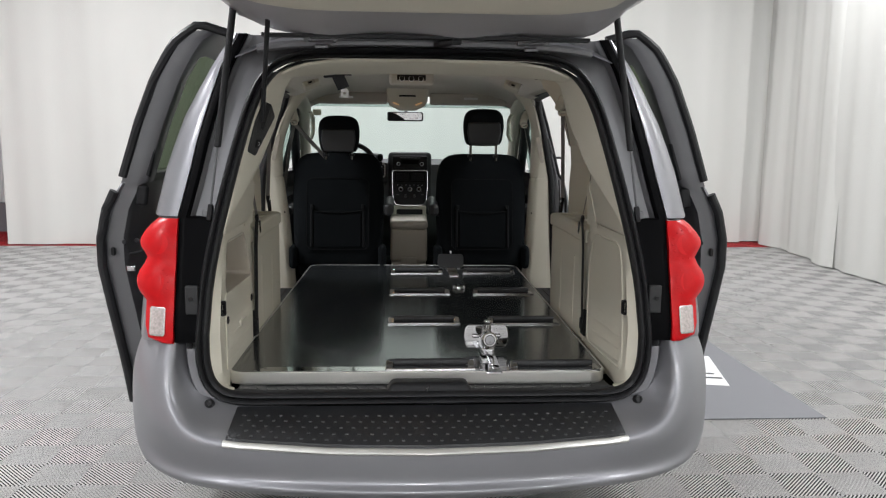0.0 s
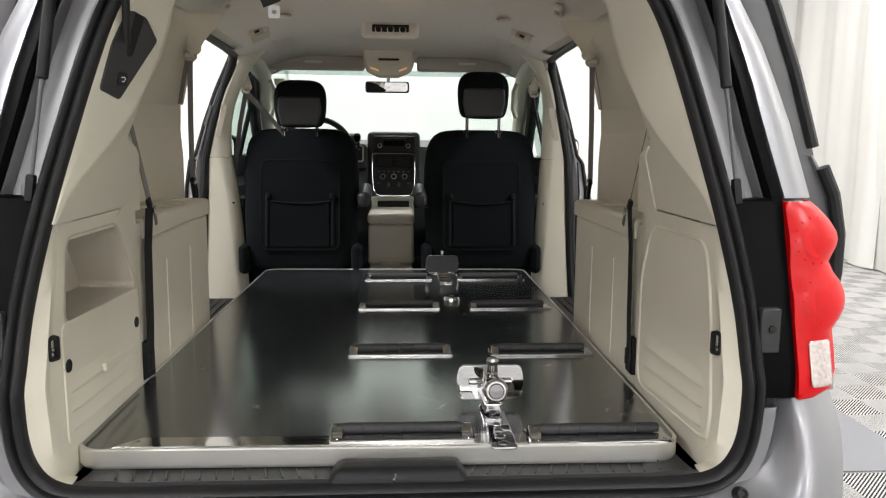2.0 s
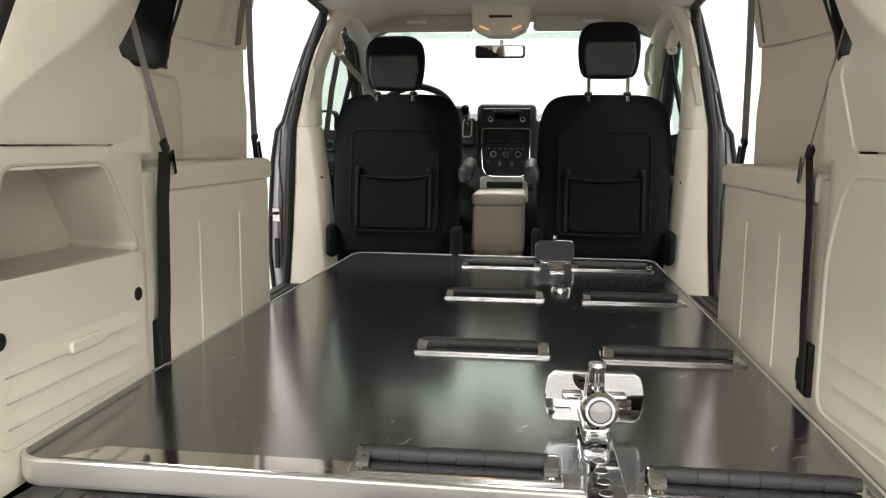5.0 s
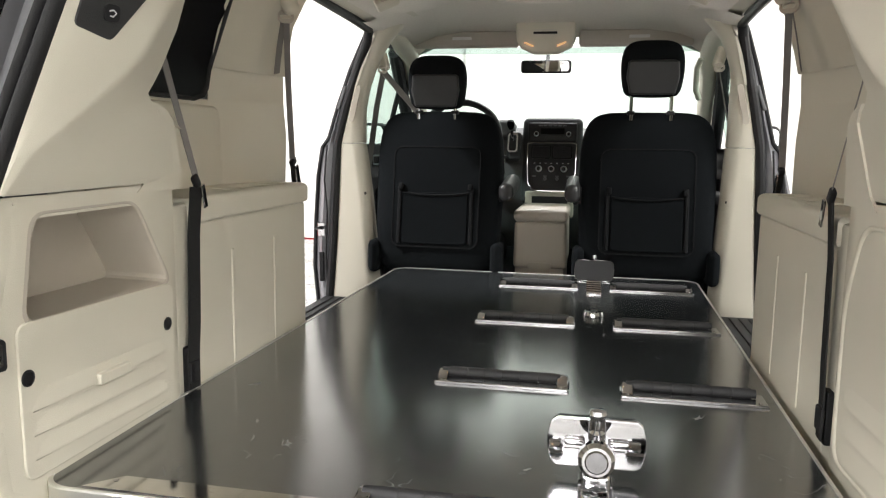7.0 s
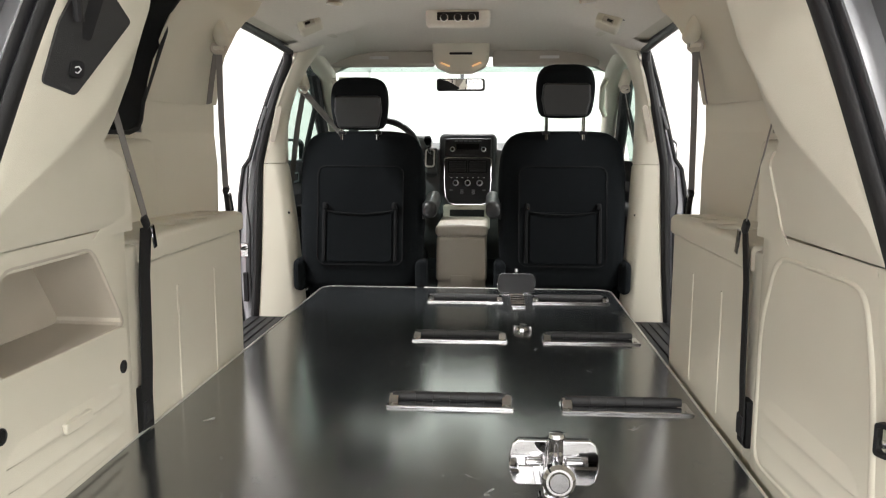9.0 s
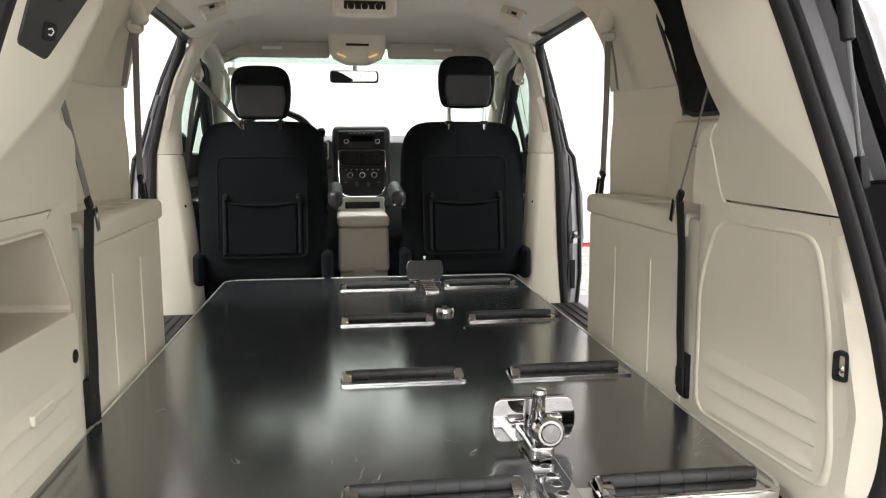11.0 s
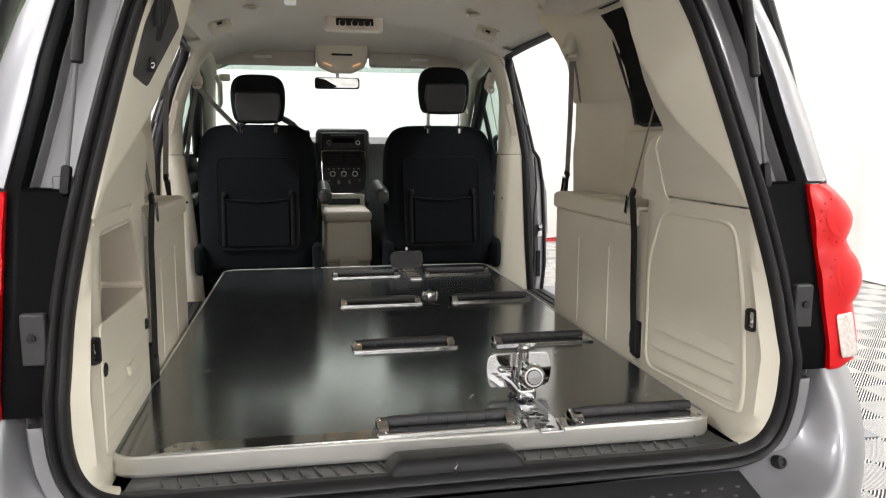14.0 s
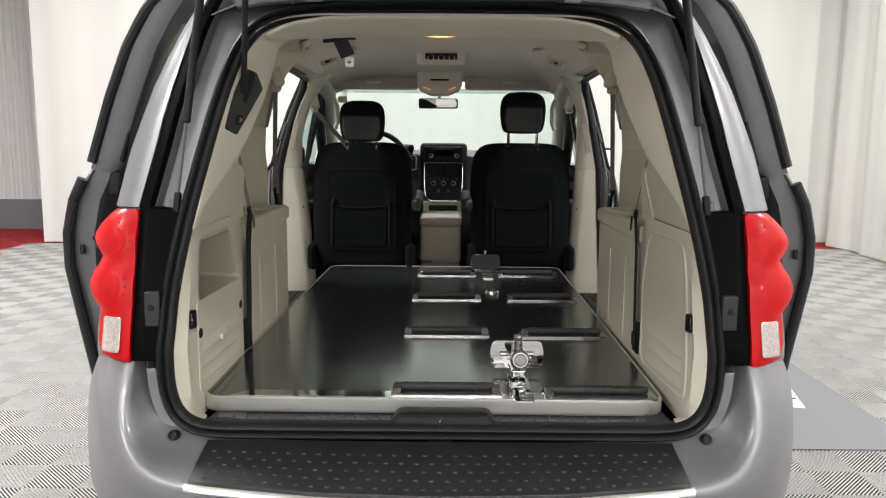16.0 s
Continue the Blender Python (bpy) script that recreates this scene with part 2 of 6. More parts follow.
def tube(points, r, n=8):
    """A round bar along points."""
    pts = [Vector(p) for p in points]
    rows = []
    for i, p in enumerate(pts):
        d = (pts[min(i + 1, len(pts) - 1)] - pts[max(i - 1, 0)]).normalized()
        a = d.cross(Vector((0.31, 0.17, 0.93))).normalized()
        b = d.cross(a)
        rr = r[i] if isinstance(r, (list, tuple)) else r
        rows.append([p + rr * (math.cos(2 * math.pi * k / n) * a + math.sin(2 * math.pi * k / n) * b) for k in range(n)])
    bm = grid(rows, closed=True)
    bmesh.ops.holes_fill(bm, edges=bm.edges[:], sides=0)
    return bm


def ribbon(points, width, thick=0.0025, across=(0, 1, 0)):
    """A flat strap along points; across is the direction of its width."""
    pts = [Vector(p) for p in points]
    rows = []
    for i, p in enumerate(pts):
        d = (pts[min(i + 1, len(pts) - 1)] - pts[max(i - 1, 0)]).normalized()
        w = across if not isinstance(across, list) else across[i]
        w = (Vector(w) - d * d.dot(Vector(w))).normalized()
        n = d.cross(w)
        h, t = w * width / 2, n * thick / 2
        rows.append([p - h - t, p + h - t, p + h + t, p - h + t])
    bm = grid(rows, closed=True)
    bmesh.ops.holes_fill(bm, edges=bm.edges[:], sides=0)
    return bm


def prism(outline, depth, m=None, r=0.0, seg=2):
    """An outline in x and y, extruded by depth along z, with the front edge rounded by r."""
    bm = bmesh.new()
    f = bm.faces.new([bm.verts.new((x, y, 0)) for x, y in outline])
    out = bmesh.ops.extrude_face_region(bm, geom=[f])
    top = [v for v in out["geom"] if isinstance(v, bmesh.types.BMVert)]
    for v in top:
        v.co.z += depth
    if r:
        edges = [e for e in bm.edges if all(abs(v.co.z - depth) < 1e-6 for v in e.verts)]
        bmesh.ops.bevel(bm, geom=edges, offset=r, segments=seg, profile=0.5, affect="EDGES")
    if m:
        bm.transform(m)
    return bm


def round_rect(w, h, r, n=5, cx=0.0, cy=0.0):
    pts = []
    for sx, sy, a0 in ((1, 1, 0), (-1, 1, 90), (-1, -1, 180), (1, -1, 270)):
        for k in range(n + 1):
            a = radians(a0 + 90 * k / n)
            pts.append((cx + sx * (w / 2 - r) + r * math.cos(a), cy + sy * (h / 2 - r) + r * math.sin(a)))
    return pts


def ring(outer, inner, depth, m=None):
    """A flat frame between two outlines of as many points."""
    bm = grid([[(x, y, z) for x, y in o] for o, z in ((inner, 0), (inner, depth), (outer, depth), (outer, 0), (inner, 0))], closed=True)
    bmesh.ops.remove_doubles(bm, verts=bm.verts[:], dist=1e-6)
    if m:
        bm.transform(m)
    return bm


def facing(x, y, z, nx, ny, nz, up=(0, 0, 1)):
    """A pose whose local z points along n, and local y as near to up as can be."""
    n = Vector((nx, ny, nz)).normalized()
    u = (Vector(up) - n * n.dot(Vector(up))).normalized()
    r = u.cross(n)
    return Matrix(((r.x, u.x, n.x, x), (r.y, u.y, n.y, y), (r.z, u.z, n.z, z), (0, 0, 0, 1)))


def lerp(x, xs, ys):
    return float(np.interp(x, xs, ys))


# ---- the bay ----
def curtain(name, x0, y0, x1, y1, height, seed, pitch=0.42, depth=0.07):
    rng = random.Random(seed)
    length = math.hypot(x1 - x0, y1 - y0)
    ux, uy = (x1 - x0) / length, (y1 - y0) / length
    n = int(length / 0.045)
    ph = [rng.uniform(0, 6.28) for _ in range(6)]
    rows = []
    for k in range(9):
        z = 0.012 + (height - 0.012) * (k / 8) ** 1.3
        row = []
        for i in range(n + 1):
            s = length * i / n
            low = 1.0 + 0.5 * math.exp(-z / 0.7)
            f = math.sin(6.28 * s / pitch + 1.1 * math.sin(s * 1.3 + ph[0]) + 0.05 * z) * 0.5
            f += math.sin(6.28 * s / (pitch * 2.7) + ph[1] + 0.12 * z) * 0.6 + math.sin(6.28 * s / (pitch * 0.37) + ph[2]) * 0.10
            f += 0.25 * noise.noise((s * 1.7, z * 0.9, seed * 3.1))
            o = depth * f * low
            row.append((x0 + ux * s - uy * o, y0 + uy * s + ux * o, z))
        rows.append(row)
    ob = part(name, grid(rows), CURTAIN, thick=0.004)
    return tagged(ob, "hanging white fabric curtain with soft vertical folds", "curtain", "curtains round the bay", "")


curtain("curtain", -5.0, 7.42, -0.9, 7.5, 4.9, 1, 0.75, 0.028)
curtain("curtain", -1.2, 7.38, 4.64, 7.80, 4.9, 2, 0.8, 0.028)
curtain("curtain", 4.50, 7.88, 5.05, 7.90, 4.9, 6, 0.5, 0.02)
curtain("curtain", 4.97, 7.95, 4.72, 5.6, 4.9, 3, 0.7, 0.05)
curtain("curtain", 4.66, 5.8, 4.75, -2.0, 4.9, 4, 0.9, 0.05)
curtain("curtain", 4.7, -1.8, 4.7, -8.0, 4.9, 5, 0.60, 0.07)


def wall(name, x, y, w, d, h, mat=WALL_WHITE, z=0.0):
    return tagged(part(name, rbox((w, d, h), (x, y, z + h / 2), 0.0), mat, smooth=False), kind="structure")


wall("wall_back", 0, -8.1, 15.2, 0.2, 5.0)
wall("wall_left", -7.6, 0.6, 0.2, 17.2, 5.0)
wall("wall_right", 5.4, 0.6, 0.2, 17.2, 5.0)
wall("wall_front", 0, 9.3, 15.2, 0.2, 5.0)
wall("ceiling", 0, 0.6, 15.4, 17.6, 0.2, CEILING_GREY, 5.0)
# ribbed sheet-metal cladding that shows past the curtain's end, on a grey plinth
rows = []
for z in (0.42, 4.9):
    row = []
    for i in range(90):
        x = -7.4 + i * 0.032
        row.append((x, 8.95 - (0.03 if (i // 2) % 2 else 0.0), z))
    rows.append(row)
tagged(part("cladding", grid(rows), WALL_WHITE, smooth=False, thick=0.003), "white ribbed sheet metal wall cladding", "cladding", kind="structure")
wall("plinth", -5.95, 8.9, 2.9, 0.12, 0.42, MAT_GREY)


CELL = 0.2
RIB = 0.002


def cell_mesh(sign):
    """One ribbed square of the click floor: bars at 45 degrees over a dark base, in its own coordinates."""
    h, half, step, w = RIB, CELL / 2 - 0.0006, 0.0115, 0.0047
    verts, faces, mats = [], [], []

    def clip(poly, a, b, c):
        out = []
        for i, p in enumerate(poly):
            q = poly[(i + 1) % len(poly)]
            fp, fq = a * p[0] + b * p[1] - c, a * q[0] + b * q[1] - c
            if fp <= 0:
                out.append(p)
            if fp * fq < 0:
                t = fp / (fp - fq)
                out.append((p[0] + t * (q[0] - p[0]), p[1] + t * (q[1] - p[1])))
        return out

    n = 0
    k = -13
    while k <= 13:
        c = k * step
        sq = [(-half, -half), (half, -half), (half, half), (-half, half)]
        a, b = 0.7071, -0.7071 * sign
        poly = clip(clip(sq, a, b, c + w / 2), -a, -b, -(c - w / 2))
        k += 1
        if len(poly) < 3:
            continue
        m = len(poly)
        verts += [(x, y, h) for x, y in poly] + [(x, y, 0.0) for x, y in poly]
        faces.append(list(range(n, n + m)))
        faces += [[n + i, n + m + i, n + m + (i + 1) % m, n + (i + 1) % m] for i in range(m)]
        n += 2 * m
    return verts, faces


def build_floor():
    base = part("floor", rbox((15.4, 17.6, 0.2), (0, 0.6, -0.1003 - RIB), 0.0), TILE_BASE, smooth=False)
    tagged(base, "light grey ribbed plastic click-tile floor, laid in squares", "floor", kind="structure")
    meshes = {}
    for sign in (1, -1):
        v, f = cell_mesh(sign)
        me = bpy.data.meshes.new("floor_tile")
        me.from_pydata(v, [], f)
        me.materials.append(TILE)
        meshes[sign] = (me, v, f)
    rest_v, rest_f, red_v, red_f = [], [], [], []
    ox, oy = 0.045, -0.045
    cells = []
    for i in range(-36, 26):
        for j in range(-40, 46):
            x, y = ox + (i + 0.5) * CELL, oy + (j + 0.5) * CELL
            near = (-2.6 < x < -0.95 or 0.95 < x < 2.6) and -0.75 < y < 2.9
            cells.append((x, y, 1 if (i + j) % 2 else -1, near))
    count = 0
    for x, y, sign, near in cells:
        me, v, f = meshes[sign]
        if near and count < 300:
            ob = new("floor_tile", me)
            ob.location, ob.parent = (x, y, -RIB), base
            count += 1
            continue
        red = y > 7.3 or x < -5.2
        vv, ff = (red_v, red_f) if red else (rest_v, rest_f)
        n = len(vv)
        vv += [(a + x, b + y, c - RIB) for a, b, c in v]
        ff += [[q + n for q in face] for face in f]
    for nm, vv, ff, mt in (("floor_tiles", rest_v, rest_f, TILE), ("red_border_tiles", red_v, red_f, TILE_RED)):
        me = bpy.data.meshes.new(nm)
        me.from_pydata(vv, [], ff)
        me.materials.append(mt)
        ob = new(nm, me)
        ob.parent = base
        tagged(ob, kind="stuff")
    return base


floor_mat = thing("floor_mat", "thin grey floor mat with a white printed panel", "mat")
part("sheet", rbox((1.62, 3.4, 0.004), (1.24, 2.86, 0.0045), 0.0), MAT_GREY, floor_mat, smooth=False)
part("printed_panel", prism([(-0.16, -0.30), (0.16, -0.30), (0.16, 0.30), (-0.16, 0.30)], 0.001, pose(1.68, 1.98, 0.0072, 0, 0, -12)), MAT_WHITE, floor_mat, smooth=False)
for k in range(4):
    part("print_bar", prism([(-0.05, -0.012), (0.05, -0.012), (0.05, 0.012), (-0.05, 0.012)], 0.001, pose(1.74 - 0.012 * k, 1.80 + 0.085 * k, 0.0086, 0, 0, -12)), PRINT_DARK, floor_mat, smooth=False)


# ---- the van's shell ----
# half outline of the tailgate opening, from the sill to the roof: (x, z)
OPENING = [(0.0, 0.592), (0.25, 0.592), (0.45, 0.592), (0.54, 0.593), (0.590, 0.600), (0.619, 0.615), (0.636, 0.640), (0.644, 0.672), (0.647, 0.710), (0.646, 0.760), (0.643, 0.820), (0.639, 0.910),
           (0.626, 1.010), (0.606, 1.120), (0.580, 1.240), (0.553, 1.355), (0.524, 1.455), (0.487, 1.530), (0.430, 1.578), (0.315, 1.598), (0.15, 1.603), (0.0, 1.604)]


def smooth_line(pts, n=4):
    """Points along a smooth curve through the given ones."""
    out = []
    for i in range(len(pts) - 1):
        p0, p1, p2, p3 = [Vector(pts[min(max(k, 0), len(pts) - 1)]) for k in (i - 1, i, i + 1, i + 2)]
        for k in range(n):
            t = k / n
            out.append(tuple(0.5 * (2 * p1 + (p2 - p0) * t + (2 * p0 - 5 * p1 + 4 * p2 - p3) * t * t + (3 * p1 - p0 - 3 * p2 + p3) * t ** 3)))
    return out + [tuple(pts[-1])]


OPENING = smooth_line(OPENING)
SIDE_Z = [0.590] + [z for x, z in OPENING if x > 0.42 and 0.60 <= z] + [1.62]
SIDE_X = [0.580] + [x for x, z in OPENING if x > 0.42 and 0.60 <= z] + [0.36]


def rear_y(z):
    """Where the van's sloping tail stands at height z."""
    return lerp(z, [0.45, 0.58, 0.78, 1.12, 1.75], [-0.10, -0.10, -0.122, -0.02, 0.169])


def side_x(z):
    return lerp(z, SIDE_Z, SIDE_X)


van = thing("minivan", "silver minivan with its tailgate raised and sliding doors open", "van")


def opening_loop(grow, back):
    """The opening's outline, all the way round, grown outwards and set back to the rear."""
    half = [Vector((x, 0, z)) for x, z in OPENING]
    full = half + [Vector((-p.x, 0, p.z)) for p in reversed(half[1:-1])]
    out = []
    for i, p in enumerate(full):
        d = (full[(i + 1) % len(full)] - full[i - 1]).normalized()
        n = Vector((d.z, 0, -d.x))
        q = p + grow * n
        out.append((q.x, rear_y(p.z) - back, q.z))
    return out


# double-bead rubber seal
profile = [(-0.001, -0.008), (0.0, 0.004), (0.004, 0.014), (0.011, 0.017), (0.017, 0.010), (0.021, 0.003), (0.025, 0.012), (0.031, 0.016), (0.037, 0.010), (0.040, -0.004), (0.042, -0.03)]
part("weather_seal", grid([opening_loop(g, b) for g, b in profile], closed=True), RUBBER, van, "black rubber tailgate seal", angle=60)

SILVER_IN = ([0.74, 1.117, 1.247, 1.361, 1.476, 1.58, 1.68], [0.747, 0.747, 0.718, 0.696, 0.665, 0.635, 0.59])
SILVER_OUT = ([0.74, 0.85, 1.0, 1.114, 1.26, 1.41, 1.54, 1.62, 1.70], [0.885, 0.882, 0.868, 0.843, 0.815, 0.771, 0.711, 0.664, 0.60])
LEVELS = [0.752, 0.80, 0.86, 0.93, 1.0, 1.06, 1.112, 1.118, 1.18, 1.26, 1.34, 1.42, 1.50, 1.57, 1.63, 1.68]
for s in (-1, 1):
    # painted gutter between the seal and the pillar; its shade is in the darker colour
    rows = []
    for z in [0.60, 0.66, 0.70] + LEVELS:
        y, a, b = rear_y(z), side_x(z) + 0.036, lerp(z, *SILVER_IN)
        rows.append([(s * a, y + 0.02, z), (s * (a + 0.012), y + 0.045, z), (s * (a + 0.02 + 0.3 * (b - a - 0.02)), y + 0.05, z), (s * (b - 0.036), y + 0.048, z), (s * (b - 0.028), y + 0.02, z)])
    part("gutter", grid(rows), SILVER_SHADED, van, "silver body gutter in a darkened, shaded tone", thick=0.004)
    # gloss black strip beside it, widening behind the lamp
    rows = []
    for z in LEVELS:
        y, b = rear_y(z), lerp(z, *SILVER_IN)
        wide = 0.112 if z < 1.115 else 0.030
        rows.append([(s * (b - wide), y + 0.035, z), (s * (b - wide + 0.004), y + 0.012, z), (s * (b - 0.02), y + 0.004, z), (s * (b + 0.001), y + 0.006, z)])
    part("pillar_strip", grid(rows), BLACK_GLOSS, van, "gloss black pillar strip", thick=0.004)
    # silver rear quarter
    rows = []
    for z in LEVELS:
        y, a, b = rear_y(z), lerp(z, *SILVER_IN), lerp(z, *SILVER_OUT)
        k = 0.02 if z < 1.115 else 0.0
        rows.append([(s * (a + 0.004), y + 0.02 + k, z), (s * (a + 0.006), y + 0.004 + k, z), (s * (a + 0.35 * (b - a)), y + 0.006 + k, z), (s * (a + 0.75 * (b - a)), y + 0.032 + k, z), (s * (b - k * 0.4), y + 0.085 + k, z),
                     (s * (b + 0.025), y + 0.22, z), (s * (b + 0.055), y + 0.55, z), (s * (b + 0.07), 1.28, z)])
    part("quarter_panel", grid(rows), SILVER, van, "silver painted rear quarter panel", thick=0.004)
    # tail lamp
    zs = [0.752, 0.765, 0.80, 0.84, 0.872, 0.892, 0.91, 0.926, 0.942, 0.959, 0.978, 0.997, 1.012, 1.027, 1.04, 1.054, 1.075, 1.098, 1.112]
    xo = [0.805, 0.830, 0.837, 0.838, 0.838, 0.855, 0.866, 0.870, 0.869, 0.863, 0.850, 0.842, 0.850, 0.862, 0.866, 0.864, 0.852, 0.832, 0.815]
    rows = []
    for z, xe in zip(zs, xo):
        row = []
        for k in range(9):
            u = k / 8
            x = 0.749 + u * (xe - 0.749)
            dome = 0.0
            for cx, cz, r in ((0.800, 1.042, 0.062), (0.806, 0.930, 0.062)):
                q = 1 - ((x - cx) ** 2 + (z - cz) ** 2) / r ** 2
                dome = max(dome, math.sqrt(max(0.0, q)) * 0.011)
            row.append((s * x, rear_y(z) - 0.004 + 0.006 * u + 0.026 * u ** 3 - dome, z))
        end = row[-1]
        row += [(end[0] - s * 0.004, end[1] + 0.035, z)]
        rows.append([(s * 0.749, rear_y(z) + 0.03, z)] + row)
    lamp = part("tail_lamp", grid(rows), RED_LENS, van, "red two-lobed tail lamp lens", thick=0.004)
    # fluted reversing lens and the two rings of diodes
    def lens_y(x, z):
        u = max(0.0, (x - 0.749) / 0.089)
        return rear_y(z) - 0.004 + 0.006 * u + 0.026 * u ** 3

    rows = []
    for z in (0.775, 0.781, 0.80, 0.82, 0.84, 0.853, 0.858):
        end = z < 0.78 or z > 0.855
        row = []
        for k in range(15):
            x = 0.772 + 0.050 * k / 14
            x = min(max(x, 0.777), 0.817) if end else x
            row.append((s * x, lens_y(x, z) - 0.0035 - (0.0 if end else 0.0008 * abs(math.sin(k * 1.57))), z))
        rows.append(row)
    part("reversing_lens", grid(rows), CLEAR_LENS, lamp, "clear fluted reversing lamp lens", thick=0.003)
    for cx, cz in ((0.803, 1.040), (0.809, 0.930)):
        bm = bmesh.new()
        r1 = 0.031
        rim = [bm.verts.new((s * (cx + r1 * math.cos(a * math.pi / 12)), 0, cz + r1 * math.sin(a * math.pi / 12))) for a in range(24)]
        mid = [bm.verts.new((s * (cx + 0.5 * r1 * math.cos(a * math.pi / 12)), 0, cz + 0.5 * r1 * math.sin(a * math.pi / 12))) for a in range(24)]
        top = bm.verts.new((s * cx, 0, cz))
        for a in range(24):
            bm.faces.new((rim[a], rim[(a + 1) % 24], mid[(a + 1) % 24], mid[a]))
            bm.faces.new((mid[a], mid[(a + 1) % 24], top))
        dome_at = lambda x, z: lens_y(x, z) - 0.011 * math.sqrt(max(0.0, 1 - ((x - cx) ** 2 + (z - cz) ** 2) / 0.062 ** 2))
        for v in bm.verts:
            v.co.y = dome_at(abs(v.co.x), v.co.z) - 0.0022
        part("lamp_disc", bm, RED_BRIGHT, lamp)
        for a in range(14):
            x, z = cx + 0.043 * math.cos(a * math.pi / 7), cz + 0.043 * math.sin(a * math.pi / 7)
            if x < 0.84:
                part("diode", lathe([(0.0, 0.0008), (0.0022, 0.0007), (0.0031, 0.0)], 8, facing(s * x, dome_at(x, z) - 0.001, z, 0, -1, 0)), RED_DARK, lamp)
    # striker bracket and rubber stop beside the seal
    bracket = part("latch_bracket", rbox((0.038, 0.02, 0.085), (s * 0.696, rear_y(0.88) - 0.006, 0.878), 0.004), SILL_GREY, van, "dark striker bracket")
    part("bolt_head", lathe([(0.0, 0.0), (0.007, 0.0), (0.007, 0.004), (0.0, 0.005)], 12, facing(s * 0.698, rear_y(0.88) - 0.0165, 0.882, 0, -1, 0)), BLACK_PLASTIC, bracket)
    part("rubber_stop", lathe([(0.0, 0.004), (0.006, 0.004), (0.008, 0.008), (0.011, 0.008), (0.014, 0.0), (0.014, -0.01)], 16, facing(s * 0.650, -0.128, 0.570, s * 0.15, -1, 0.45)), RUBBER, van, "round black rubber buffer")

# bumper: one sheet running down one corner, across and up the other
WELL = [(0.672, 0.752, -0.030), (0.668, 0.70, -0.042), (0.662, 0.655, -0.052), (0.645, 0.615, -0.066), (0.615, 0.585, -0.082), (0.58, 0.562, -0.096), (0.53, 0.552, -0.10), (0.27, 0.548, -0.105), (0.0, 0.546, -0.107)]
WELL2 = [(0.716, 0.752, -0.048), (0.716, 0.70, -0.064), (0.712, 0.645, -0.084), (0.694, 0.588, -0.112), (0.655, 0.548, -0.142), (0.60, 0.528, -0.163), (0.54, 0.520, -0.175), (0.27, 0.518, -0.19), (0.0, 0.517, -0.195)]
CREASE = [(0.748, 0.752, -0.115), (0.752, 0.70, -0.145), (0.756, 0.645, -0.17), (0.742, 0.585, -0.195), (0.70, 0.53, -0.225), (0.64, 0.505, -0.243), (0.565, 0.495, -0.258), (0.28, 0.491, -0.298), (0.0, 0.489, -0.310)]
CREASE_IN = [(0.738, 0.752, -0.106), (0.742, 0.70, -0.134), (0.746, 0.642, -0.158), (0.731, 0.584, -0.183), (0.692, 0.531, -0.212), (0.634, 0.507, -0.230), (0.562, 0.497, -0.246), (0.28, 0.4935, -0.286), (0.0, 0.4915, -0.298)]
CREASE_OUT = [(0.760, 0.752, -0.113), (0.765, 0.70, -0.143), (0.769, 0.640, -0.167), (0.755, 0.575, -0.192), (0.711, 0.519, -0.224), (0.648, 0.494, -0.243), (0.568, 0.484, -0.260), (0.28, 0.480, -0.301), (0.0, 0.478, -0.313)]
FACE1 = [(0.80, 0.752, -0.09), (0.825, 0.69, -0.115), (0.838, 0.62, -0.135), (0.820, 0.54, -0.165), (0.76, 0.475, -0.205), (0.68, 0.450, -0.236), (0.58, 0.438, -0.258), (0.28, 0.430, -0.300), (0.0, 0.428, -0.312)]
FACE2 = [(0.868, 0.752, -0.02), (0.895, 0.69, -0.035), (0.905, 0.61, -0.045), (0.880, 0.48, -0.085), (0.81, 0.415, -0.150), (0.71, 0.398, -0.205), (0.595, 0.392, -0.244), (0.29, 0.388, -0.292), (0.0, 0.386, -0.304)]
LEDGE = [(0.888, 0.752, 0.08), (0.912, 0.69, 0.07), (0.922, 0.60, 0.05), (0.897, 0.455, -0.055), (0.828, 0.400, -0.145), (0.722, 0.386, -0.208), (0.602, 0.381, -0.252), (0.29, 0.378, -0.308), (0.0, 0.376, -0.321)]
FACE3 = [(0.90, 0.752, 0.2), (0.925, 0.69, 0.2), (0.935, 0.60, 0.2), (0.915, 0.43, 0.05), (0.85, 0.375, -0.10), (0.738, 0.366, -0.19), (0.61, 0.362, -0.243), (0.29, 0.360, -0.300), (0.0, 0.358, -0.313)]
FACE4 = [(0.93, 0.752, 0.6), (0.945, 0.69, 0.6), (0.95, 0.58, 0.6), (0.92, 0.40, 0.25), (0.86, 0.335, 0.0), (0.745, 0.325, -0.13), (0.615, 0.322, -0.20), (0.29, 0.32, -0.265), (0.0, 0.318, -0.28)]
FACE5 = [(0.92, 0.752, 0.9), (0.935, 0.69, 0.9), (0.94, 0.56, 0.9), (0.90, 0.36, 0.4), (0.83, 0.30, 0.1), (0.73, 0.29, 0.0), (0.6, 0.285, -0.05), (0.29, 0.28, -0.1), (0.0, 0.28, -0.1)]


def across(half):
    return [(x, y, z) for x, z, y in half] + [(-x, y, z) for x, z, y in reversed(half[:-1])]


def between(a, b, k, push=0.0):
    return [(p[0] + k * (q[0] - p[0]), p[1] + k * (q[1] - p[1]), p[2] + k * (q[2] - p[2]) - push) for p, q in zip(a, b)]


